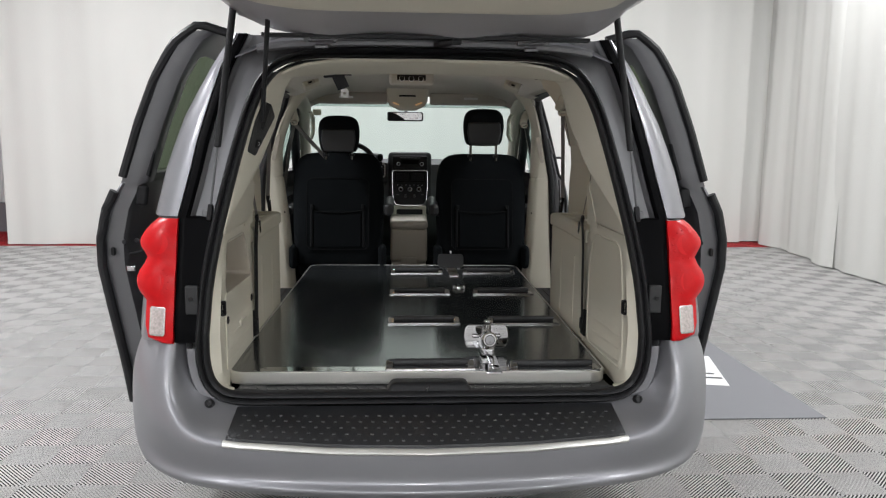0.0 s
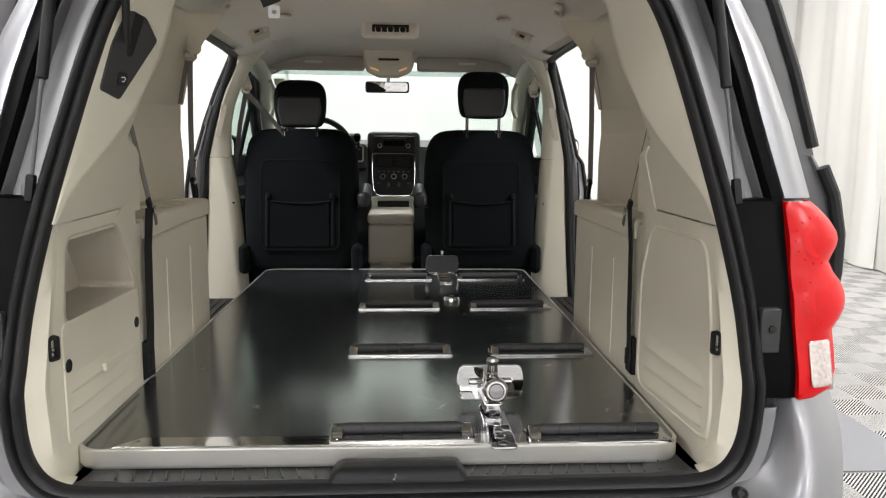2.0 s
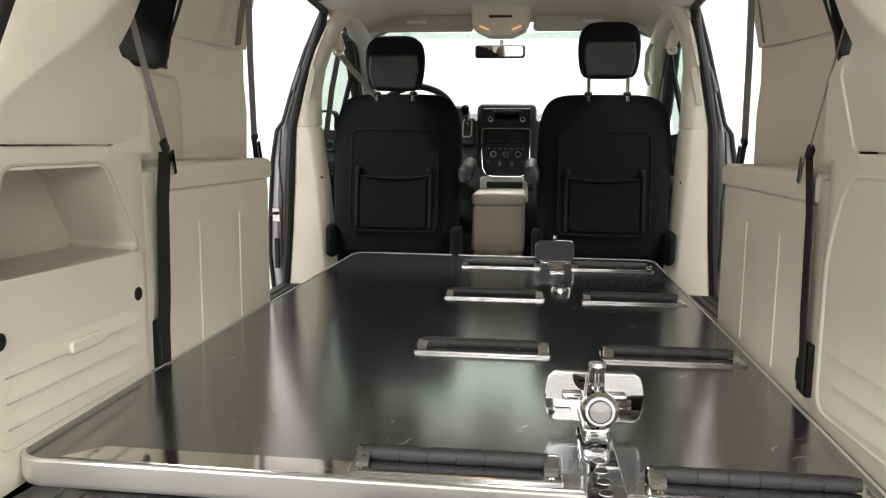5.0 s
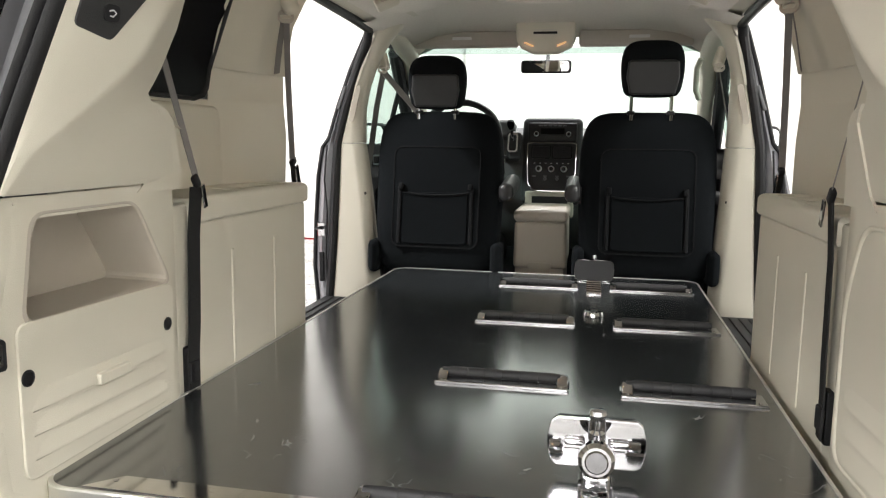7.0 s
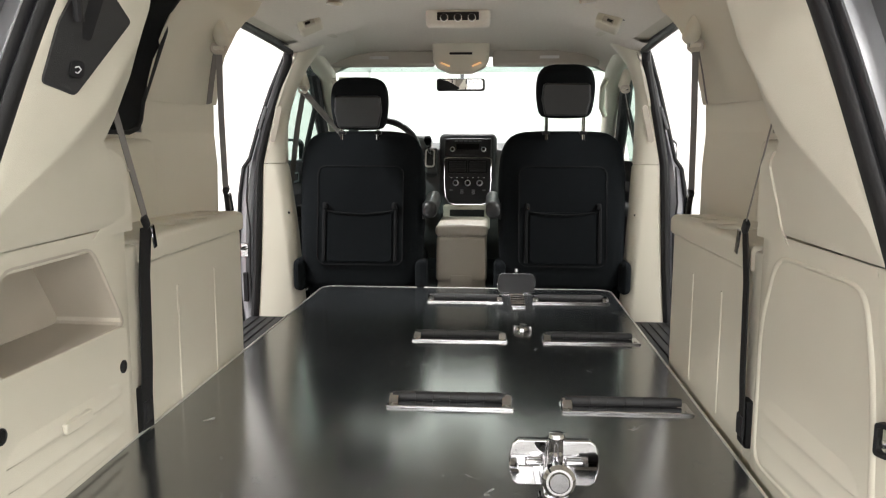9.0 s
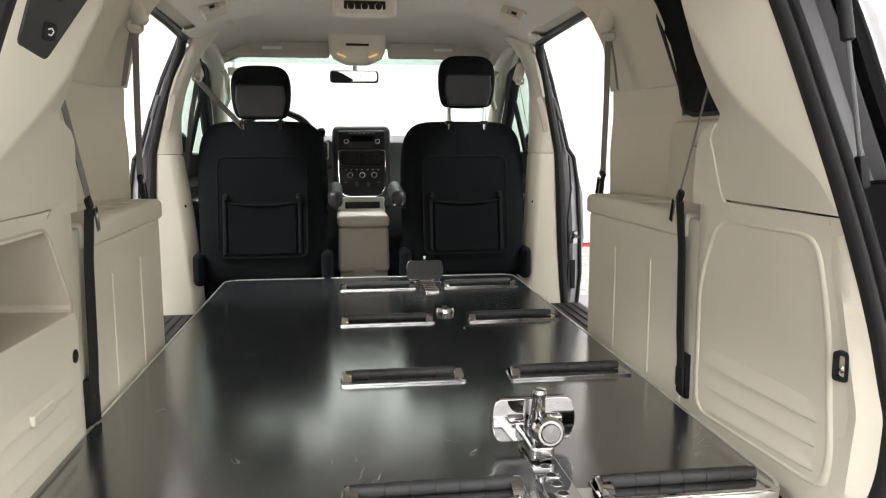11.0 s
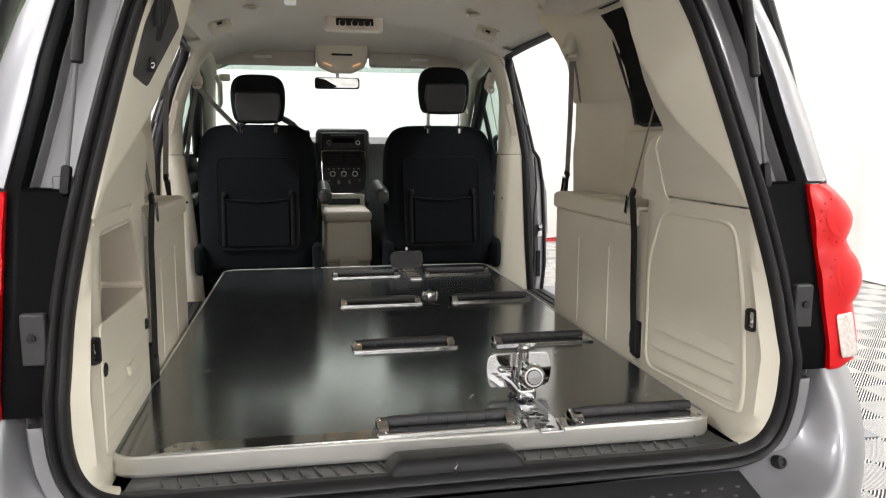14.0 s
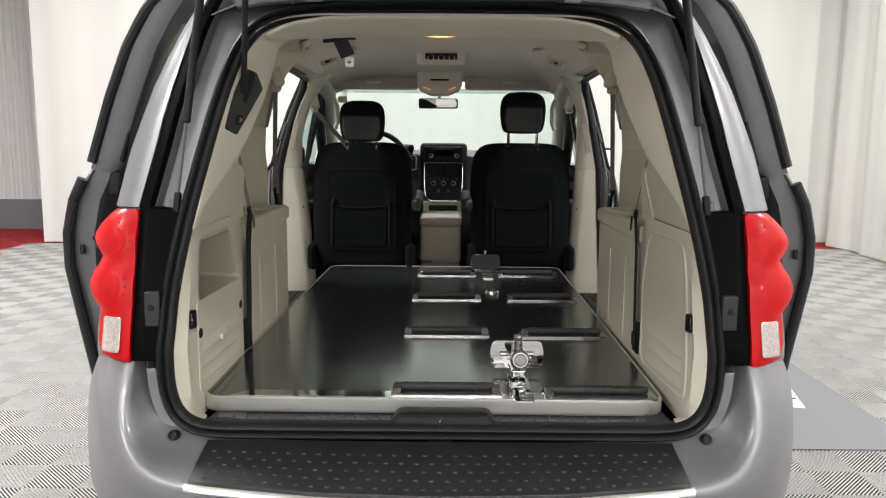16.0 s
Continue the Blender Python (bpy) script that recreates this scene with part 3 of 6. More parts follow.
# a broad roll at the corners, a tight one along the step pad
CREASE_IN = between(CREASE, WELL2, 0.34)[:6] + CREASE_IN[6:]
CREASE_OUT = between(CREASE, FACE1, 0.5, 0.006)[:6] + CREASE_OUT[6:]
LEDGE = [(x + 0.008, z - 0.002, y - 0.012) for x, z, y in LEDGE]
FACE3 = [(x + 0.008, z, y - 0.014) for x, z, y in FACE3]
bumper = part("rear_bumper", grid([across(h) for h in (WELL, WELL2, CREASE_IN, CREASE, CREASE_OUT, FACE1, FACE2, LEDGE, FACE3, FACE4, FACE5)]), SILVER, van, "silver painted rear bumper", sub=2)
# tread pad on the bumper's ledge
rows = []
for t, lift in ((0.0, 0.000), (0.03, 0.006), (0.5, 0.0065), (0.97, 0.006), (1.0, -0.006)):
    row = []
    for k in range(-12, 13):
        x = 0.578 * k / 12
        ax = abs(x)
        back, front = Vector((x * 0.985, -0.112, 0.550)), Vector((x, lerp(ax, [0, 0.28, 0.565, 0.64], [-0.306, -0.294, -0.250, -0.236]), lerp(ax, [0, 0.28, 0.565, 0.64], [0.494, 0.496, 0.500, 0.510])))
        p = back.lerp(front, t)
        row.append((p.x, p.y, p.z + lift))
    rows.append(row)
pad = part("tread_pad", grid(rows), PAD, bumper, "black studded plastic step pad", thick=0.004)
stud = grid([[(r * math.cos(a * math.pi / 3), 0.55 * r * math.sin(a * math.pi / 3), z) for a in range(6)] for r, z in ((0.0062, -0.002), (0.0044, 0.0020))], closed=True)
bmesh.ops.holes_fill(stud, edges=stud.edges[:], sides=0)
stud_me = bpy.data.meshes.new("stud")
stud.to_mesh(stud_me)
stud.free()
# studs coloured lighter than the pad, so their highlights are painted in
stud_me.materials.append(material("pad_stud_highlight", (0.05, 0.05, 0.052), 0.35, vary=0.1))
for j in range(5):
    t = 0.30 + 0.145 * j
    for i in range(-15, 16):
        x = (i + (0.5 if j % 2 else 0.0)) * 0.0362
        if abs(x) > 0.545:
            continue
        ax = abs(x)
        front = Vector((x, lerp(ax, [0, 0.28, 0.565], [-0.306, -0.294, -0.250]), lerp(ax, [0, 0.28, 0.565], [0.494, 0.496, 0.500])))
        p = Vector((x, -0.112, 0.550)).lerp(front, t)
        ob = new("stud", stud_me)
        ob.location, ob.parent, ob.rotation_euler = (p.x, p.y, p.z + 0.0068), pad, (radians(14), 0, 0)
rows = []
for dy, dz in ((0.004, 0.005), (-0.004, 0.001), (-0.009, -0.007), (-0.007, -0.012)):
    rows.append([(x, lerp(abs(x), [0, 0.28, 0.565, 0.64], [-0.310, -0.298, -0.256, -0.241]) + dy, lerp(abs(x), [0, 0.28, 0.565, 0.64], [0.489, 0.491, 0.496, 0.507]) + dz) for x in [0.585 * k / 12 for k in range(-12, 13)]])
part("pad_trim", grid(rows), EDGE_METAL, bumper, "scuffed bright bumper edge", thick=0.003)

# sill: dark ribbed scuff plate with the latch pocket
rows = []
for y, z in ((0.05, 0.576), (-0.01, 0.579), (-0.055, 0.584), (-0.080, 0.594), (-0.092, 0.590), (-0.10, 0.56)):
    rows.append([(x, y, z + (0.004 if abs(x) > 0.5 else 0)) for x in np.linspace(-0.585, 0.585, 39)])
scuff = part("scuff_plate", grid(rows), SILL_GREY, van, "dark grey ribbed sill plate", thick=0.004)
for i in range(-17, 18):
    if abs(i) < 4:
        continue
    x = i * 0.031
    ob = part("rib", rbox((0.004, 0.055, 0.003), (x, -0.03, 0.5845 if abs(x) < 0.5 else 0.5885), 0.001, 1, (-5, 0, 14 if x < 0 else -14)), SILL_GREY, scuff)
CORNER = [(x, z) for x, z in OPENING if x > 0.575 and z < 1.045]
for s in (-1, 1):
    # moulded corner inside the seal, and the painted flange with its rubber stop outside it
    rows = []
    for dy, out in ((0.0, 0.0), (0.015, 0.001), (0.03, 0.002), (0.06, 0.010), (0.085, 0.03)):
        row = []
        for x, z in CORNER:
            tuck = 0.004 if (z > 0.735 and dy > 0.05) or (dy > 0.08 and z > 0.645) else 0.0
            inner = min(x + 0.004 + out, 0.6205) if x < 0.6205 else x + 0.004 - min(1.0, dy / 0.03) * (x + 0.004 - 0.6205)
            row.append((s * (inner + tuck), rear_y(z) + 0.001 + dy, z - 0.7 * out))
        rows.append(row)
    part("sill_corner", grid(rows), BEIGE, van, "beige sill corner moulding")
    rows = []
    for g, b in ((0.038, -0.02), (0.042, 0.0), (0.062, 0.004), (0.067, -0.002), (0.070, -0.03)):
        loop = opening_loop(g, b)
        rows.append([(s * abs(p[0]), p[1], p[2]) for p, q in zip(loop, OPENING) if q[0] > 0.545 and q[1] < 0.735])
    part("sill_flange", grid(rows), SILVER, van, "silver painted flange", thick=0.003)
pocket = part("latch_cover", rbox((0.275, 0.100, 0.036), (0.008, -0.052, 0.594), 0.014, 3, (-7, 0, 0), 0.84), BLACK_PLASTIC, scuff, "black latch cover")
part("striker", tube([(0.0, -0.098, 0.585), (0.0, -0.101, 0.600), (0.004, -0.098, 0.606), (0.008, -0.095, 0.600), (0.008, -0.094, 0.588)], 0.003), CHROME, pocket, "steel striker loop")

# roof, floor and shell
rows = []
for y, zc, hw in ((0.13, 1.675, 0.60), (0.2, 1.70, 0.61), (0.5, 1.735, 0.64), (1.2, 1.75, 0.66), (2.2, 1.735, 0.65), (2.75, 1.66, 0.63)):
    rows.append([(u * hw, y, zc - 0.07 * abs(u) ** 4) for u in np.linspace(-1, 1, 17)])
part("roof_skin", grid(rows), SILVER, van, "silver roof", thick=0.004)
part("roof_lip", tube([(x, 0.128, 1.655 - 0.03 * (abs(x) / 0.56) ** 4) for x in np.linspace(-0.53, 0.53, 17)], 0.014), SILVER_SHADED, van)
part("floor_pan", rbox((1.72, 3.75, 0.03), (0, 1.78, 0.435), 0.0), CARPET, van, "black carpeted van floor", smooth=False)
part("underbody", rbox((1.6, 3.7, 0.1), (0, 1.8, 0.36), 0.02), BLACK_PLASTIC, van)
for s in (-1, 1):
    # ribbed entry step inside each sliding door
    step = part("entry_step", rbox((0.30, 1.0, 0.02), (s * 0.79, 1.66, 0.462), 0.006), BLACK_PLASTIC, van, "ribbed black entry step")
    for k in range(7):
        part("rib", rbox((0.012, 0.94, 0.006), (s * (0.68 + 0.036 * k), 1.66, 0.474), 0.002, 1), BLACK_PLASTIC, step)
    for y in (0.95, 4.0):
        wheel = part("wheel", lathe([(0.20, -0.09), (0.30, -0.105), (0.325, -0.08), (0.332, 0.0), (0.325, 0.08), (0.30, 0.105), (0.20, 0.09)], 40, facing(s * 0.80, y, 0.332, s, 0, 0)), TYRE, van, "black tyre")
        part("rim", lathe([(0.0, 0.03), (0.06, 0.04), (0.08, 0.0), (0.19, 0.03), (0.21, 0.085)], 30, facing(s * 0.80, y, 0.332, s, 0, 0), caps=False), ALUMINIUM, wheel)

# raised tailgate: grey frame lightened in colour for floor bounce, beige lining, hinges
G0, G1 = Vector((0, 0.115, 1.668)), Vector((0, -1.02, 1.86))


def gate(x, t, drop=0.0):
    p = G0.lerp(G1, t)
    n = Vector((0, (G1 - G0).z, -(G1 - G0).y)).normalized()
    return (x, p.y - n.y * drop, p.z - n.z * drop)


rows = []
for t, hw, d in ((-0.012, 0.57, -0.03), (0.0, 0.565, 0.0), (0.03, 0.575, 0.012), (0.07, 0.585, 0.010), (0.10, 0.60, 0.0), (0.22, 0.63, 0.004), (0.5, 0.70, 0.0), (0.9, 0.74, 0.0), (1.0, 0.70, -0.02)):
    rows.append([gate(u * hw, t, d - 0.06 * abs(u) ** 6 + (0.010 * math.sin(u * 9) if 0.02 < t < 0.08 else 0)) for u in np.linspace(-1, 1, 25)])
tailgate = part("tailgate", grid(rows), GATE_PAINT_LIT, van, "raised tailgate, inner grey paint lightened for floor bounce", thick=-0.03)
rows = []
for t, hw, d in ((0.245, 0.44, 0.0), (0.25, 0.46, 0.016), (0.29, 0.50, 0.026), (0.5, 0.56, 0.03), (0.85, 0.58, 0.026), (0.9, 0.56, 0.0)):
    rows.append([gate(u * hw, t, d - 0.02 * abs(u) ** 8) for u in np.linspace(-1, 1, 21)])
part("gate_lining", grid(rows), BEIGE, tailgate, "beige plastic tailgate lining", thick=-0.004)
part("gate_seal", ribbon([gate(x, 0.055, 0.016) for x in np.linspace(-0.50, 0.50, 21)], 0.035, 0.01, (0, 1, 0)), RUBBER, tailgate)
part("wiring_boot", tube([(0.03, 0.10, 1.648), (0.045, 0.06, 1.646), (0.075, 0.04, 1.651), (0.10, 0.05, 1.655)], 0.011), RUBBER, tailgate, "black rubber wiring boot")
for x in (-0.325, 0.325):
    h = part("gate_hinge", rbox((0.085, 0.05, 0.012), (x, 0.075, 1.655), 0.003), SILVER_SHADED, tailgate, "painted steel hinge")
    part("hinge_arm", rbox((0.042, 0.075, 0.010), (x, 0.11, 1.640), 0.003, 2, (10, 0, 0)), SILVER_SHADED, h)
    part("hinge_pin", tube([(x - 0.03, 0.052, 1.652), (x + 0.03, 0.052, 1.652)], 0.005, 8), DARK_GREY, h)
    for u in (-1, 1):
        part("bolt", lathe([(0.0, 0.007), (0.006, 0.007), (0.0065, 0.002), (0.009, 0.001), (0.009, -0.004)], 12, facing(x + u * 0.042, 0.05, 1.655, 0, -0.8, -0.6)), SILVER_SHADED, h)
for s in (-1, 1):
    a, b = Vector((s * 0.657, -0.020, 1.118)), Vector((s * 0.580, 0.048, 1.765))
    strut = part("gas_strut", tube([a.lerp(b, 0.32), a.lerp(b, 0.325), a.lerp(b, 0.99), b], [0.006, 0.0105, 0.0105, 0.007], 14), BLACK_PLASTIC, van, "black gas strut")
    part("strut_rod", tube([a, a.lerp(b, 0.34)], 0.0040, 10), DARK_GREY, strut, "dark strut rod")
    part("strut_socket", rbox((0.016, 0.018, 0.05), tuple(a + (b - a) * 0.02), 0.005, 2, (-3, -s * 7, 0)), BLACK_PLASTIC, strut)
    part("ball_plate", rbox((0.034, 0.012, 0.05), (s * 0.668, 0.012, 1.112), 0.004), SILVER_SHADED, strut)
part("lift_arm", tube([(-0.514, 0.105, 1.405), (-0.508, 0.09, 1.46), (-0.47, 0.0, 1.755)], 0.0075, 10), BLACK_PLASTIC, van, "black power tailgate arm")

# sliding doors, run back along the flanks
DOOR_X = ([0.40, 0.55, 0.73, 0.90, 1.0, 1.10, 1.17, 1.20, 1.28, 1.40, 1.48, 1.56, 1.64, 1.69, 1.735], [1.055, 1.078, 1.112, 1.143, 1.142, 1.12, 1.085, 1.066, 1.040, 1.0, 0.968, 0.936, 0.890, 0.855, 0.79])
for s in (-1, 1):
    zs = [0.40, 0.47, 0.55, 0.64, 0.73, 0.82, 0.90, 1.0, 1.10, 1.165, 1.195]
    rows = [[(s * (lerp(z, *DOOR_X) + 0.01 * math.sin((y - 0.4) * 2.2)), y, z) for y in np.linspace(0.40, 1.62, 9)] for z in zs]
    door = part("sliding_door", grid(rows), SILVER, van, "opened sliding side door", thick=0.012)
    door.location.x += 0.008 if s < 0 else -0.030
    rows = [[(s * (lerp(z, *DOOR_X) - 0.012 - 0.055 * k), y, z) for y, k in ((0.405, 0), (0.41, 1), (0.44, 1.2), (1.0, 1.2), (1.58, 1.2), (1.6, 0))] for z in zs]
    part("door_lining", grid(rows), DOOR_PAINT, door, "grey painted inner door skin", thick=0.004)
    # upper window frame
    frame_rows = []
    uz = [1.195, 1.28, 1.40, 1.48, 1.56, 1.64, 1.69, 1.72]
    for z in uz:
        x = lerp(z, *DOOR_X)
        w = 0.10 if z < 1.66 else 0.3
        frame_rows.append([(s * x, 0.40, z), (s * (x - 0.05), 0.402, z), (s * (x - 0.075), 0.415, z), (s * (x - 0.08), 0.44, z), (s * (x - 0.07), 0.40 + w + 0.02, z), (s * (x - 0.02), 0.40 + w + 0.05, z)])
    part("window_frame", grid(frame_rows), DOOR_PAINT, door, "grey painted window frame", thick=0.004)
    rows = [[(s * (lerp(z, *DOOR_X) - 0.02), y, z) for y in np.linspace(0.52, 1.52, 6)] for z in uz[:-1]]
    gl = part("door_glass", grid(rows), SMOKE, door, "smoked green door glass")
    rows = [[(s * (lerp(z, *DOOR_X) - d), y, z) for y, d in ((0.40, 0.045), (1.0, 0.05), (1.6, 0.045), (1.61, 0.0))] for z in (1.66, 1.69, 1.72, 1.735)]
    part("top_rail", grid(rows), DOOR_PAINT, door, thick=0.004)
    part("belt_rail", rbox((0.05, 1.18, 0.05), (s * 1.04, 1.0, 1.205), 0.012), DOOR_PAINT, door)
    edge = [(s * (lerp(z, *DOOR_X) + 0.004), 0.392, z) for z in np.linspace(0.40, 1.165, 24)]
    part("edge_seal", tube(edge, 0.017, 10), RUBBER, door, "black rubber door edge seal")
    edge = [(s * (lerp(z, *DOOR_X) + 0.002), 0.394, z) for z in np.linspace(1.215, 1.735, 20)] + [(s * (0.76 - 0.04 * k), 0.40, 1.735 - 0.012 * k) for k in range(3)]
    part("frame_seal", tube(edge, 0.015, 8), RUBBER, door)
    part("door_latch", rbox((0.03, 0.012, 0.022), (s * 1.048, 0.394, 0.89), 0.004), CHROME, door, "bright door latch")
    part("latch_hole", lathe([(0.0, 0.001), (0.008, 0.001), (0.008, -0.002)], 10, facing(s * 1.069, 0.398, 0.984, 0, -1, 0)), BLACK_PLASTIC, door)
    part("door_damper", rbox((0.014, 0.014, 0.03), (s * 1.108, 0.396, 0.95), 0.005), BLACK_PLASTIC, door)
    part("latch_hole", lathe([(0.0, 0.001), (0.008, 0.001), (0.008, -0.002)], 10, facing(s * 1.026, 0.402, 0.99, 0, -1, 0)), BLACK_PLASTIC, door)
    part("check_lever", rbox((0.045, 0.012, 0.008), (s * 1.03, 0.398, 0.947), 0.003, 2, (0, s * 12, 0)), BLACK_PLASTIC, door)
    # added black block, modelled where the door only falls into shadow
    part("door_shade_block", rbox((0.040, 0.03, 0.075), (s * 1.005, 0.42, 1.15), 0.012, 3, (0, -s * 8, 0)), BLACK_PLASTIC, door, "black block in place of the door's shade")
    part("glass_run", tube([(s * (lerp(z, *DOOR_X) - 0.047), 0.515, z) for z in (1.20, 1.28, 1.36, 1.44, 1.52, 1.60, 1.655)], 0.018, 8), RUBBER, door, "black glass run")
    # added black patch for the shadow at the window's lower corner
    part("corner_shade_patch", prism([(-0.03, -0.07), (0.03, -0.07), (0.026, 0.05), (0.0, 0.085), (-0.03, 0.07)], 0.02, facing(s * 0.985, 0.43, 1.29, 0, -1, 0) @ pose(0, 0, 0, 0, 0, s * 17), 0.006), BLACK_PLASTIC, door, "black patch in place of shade at the window corner")
    # ahead of the opening: front door and its window
    fz = [0.42, 0.55, 0.75, 0.95, 1.10, 1.14]
    rows = [[(s * lerp(z, [0.42, 0.75, 0.95, 1.14], [0.93, 0.985, 0.975, 0.925]), y, z) for y in (2.26, 2.6, 3.1, 3.6)] for z in fz]
    fd = part("front_door", grid(rows), SILVER, van, "closed front door", thick=0.02)
    rows = [[(s * x, y, z) for y in (2.40, 2.7, 3.1, 3.42)] for z, x in ((0.46, 0.86), (0.80, 0.85), (0.86, 0.82), (0.98, 0.82), (1.02, 0.86), (1.13, 0.87))]
    lining = part("door_lining", grid(rows), BLACK_PLASTIC, fd, "black front door lining", thick=0.01)
    rows = [[(s * x, y, z) for y in (2.36, 2.7, 3.05 + (1.6 - z) * 0.5)] for z, x in ((1.12, 0.895), (1.3, 0.84), (1.45, 0.79), (1.58, 0.74))]
    part("door_glass", grid(rows), DOOR_GLASS, fd, "green tinted front door glass")
    part("window_bar", tube([(s * 0.885, 2.30, 1.12), (s * 0.82, 2.34, 1.35), (s * 0.735, 2.38, 1.585), (s * 0.72, 2.7, 1.60)], 0.024, 8), BLACK_PLASTIC, fd)
    part("window_bar", tube([(s * 0.850, 3.42, 1.13), (s * 0.795, 2.95, 1.41), (s * 0.748, 2.62, 1.57)], 0.032, 10), BLACK_PLASTIC, fd)
    part("window_bar", tube([(s * 0.895, 2.98, 1.10), (s * 0.84, 2.95, 1.30), (s * 0.76, 2.9, 1.56)], 0.014, 8), BLACK_PLASTIC, fd)
    part("armrest", rbox((0.07, 0.42, 0.06), (s * 0.80, 2.72, 0.90), 0.02), VINYL, fd)
    part("pull_bezel", ring(round_rect(0.12, 0.05, 0.02), round_rect(0.10, 0.034, 0.015), 0.006, facing(s * 0.845, 2.62, 1.06, -s, 0, 0)), CHROME, fd, "bright door handle surround")
    mirror = part("door_mirror", rbox((0.19, 0.09, 0.16), (s * 1.03, 3.18, 1.17), 0.035), BLACK_PLASTIC, van, "black door mirror")
    part("mirror_glass", prism(round_rect(0.16, 0.13, 0.03), 0.003, facing(s * 1.03, 3.133, 1.17, 0, -1, 0)), MIRROR, mirror)


# ---- lining of the load bay ----
def trim_front(z):
    """Front edge of the rear side lining at height z."""
    return lerp(z, [0.5, 1.06, 1.09, 1.18, 1.205, 1.22, 1.27, 1.35, 1.43, 1.48, 1.53, 1.60], [0.455, 0.455, 0.45, 0.40, 0.36, 0.30, 0.33, 0.36, 0.368, 0.365, 0.36, 0.40])


def crease(z):
    """Where the rear pillar's lining turns from facing the tail to facing the load."""
    zs = [1.06, 1.12, 1.18, 1.236, 1.29, 1.39, 1.45, 1.50, 1.57, 1.62]
    x = side_x(z) - lerp(z, zs, [0.001, 0.005, 0.014, 0.022, 0.029, 0.038, 0.038, 0.031, 0.012, 0.0])
    return x, rear_y(z) + lerp(z, zs, [0.010, 0.028, 0.09, 0.145, 0.178, 0.197, 0.188, 0.17, 0.14, 0.12])


def fillet(poly, r):
    """The outline with its corners rounded."""
    out, n = [], len(poly)
    for i in range(n):
        a, b, c = Vector(poly[i - 1]), Vector(poly[i]), Vector(poly[(i + 1) % n])
        k1, k2 = min(r, (a - b).length * 0.4), min(r, (c - b).length * 0.4)
        p, q = b + (a - b).normalized() * k1, b + (c - b).normalized() * k2
        for t in (0.0, 0.25, 0.5, 0.75, 1.0):
            out.append(tuple((1 - t) ** 2 * p + 2 * t * (1 - t) * b + t * t * q))
    return out


def side_panel(s, poly, x, depth, r=0.03, soft=0.002):
    """A raised panel on the side lining; its outline is given as (y, z)."""
    bm = prism(fillet([((y - 0.2) * -s, z - 0.85) for y, z in poly], r), depth, None, soft, 3)
    bm.transform(facing(s * x, 0.2, 0.85, -s, 0, 0))
    return bm


def wedge_rib(s, parent, front, back, inset):
    """A moulded step on the side lining: it swells downwards and drops back sharply. Ends are (y, upper z, lower z)."""
    rows = []
    for u, d in ((-0.04, 0.0), (0.10, 0.0006), (0.45, 0.0022), (0.80, 0.0045), (0.92, 0.0052), (1.0, 0.0045), (1.07, 0.0)):
        row = []
        for k in range(9):
            q = k / 8
            end = 0.0 if k in (0, 8) else 1.0
            y = front[0] + q * (back[0] - front[0])
            top, low = front[1] + q * (back[1] - front[1]), front[2] + q * (back[2] - front[2])
            row.append((s * (0.6 + inset + (1 - end) * 0.0006 - d * end), y, top + u * (low - top)))
        rows.append(row)
    part("rib", grid(rows), BEIGE, parent, angle=30)


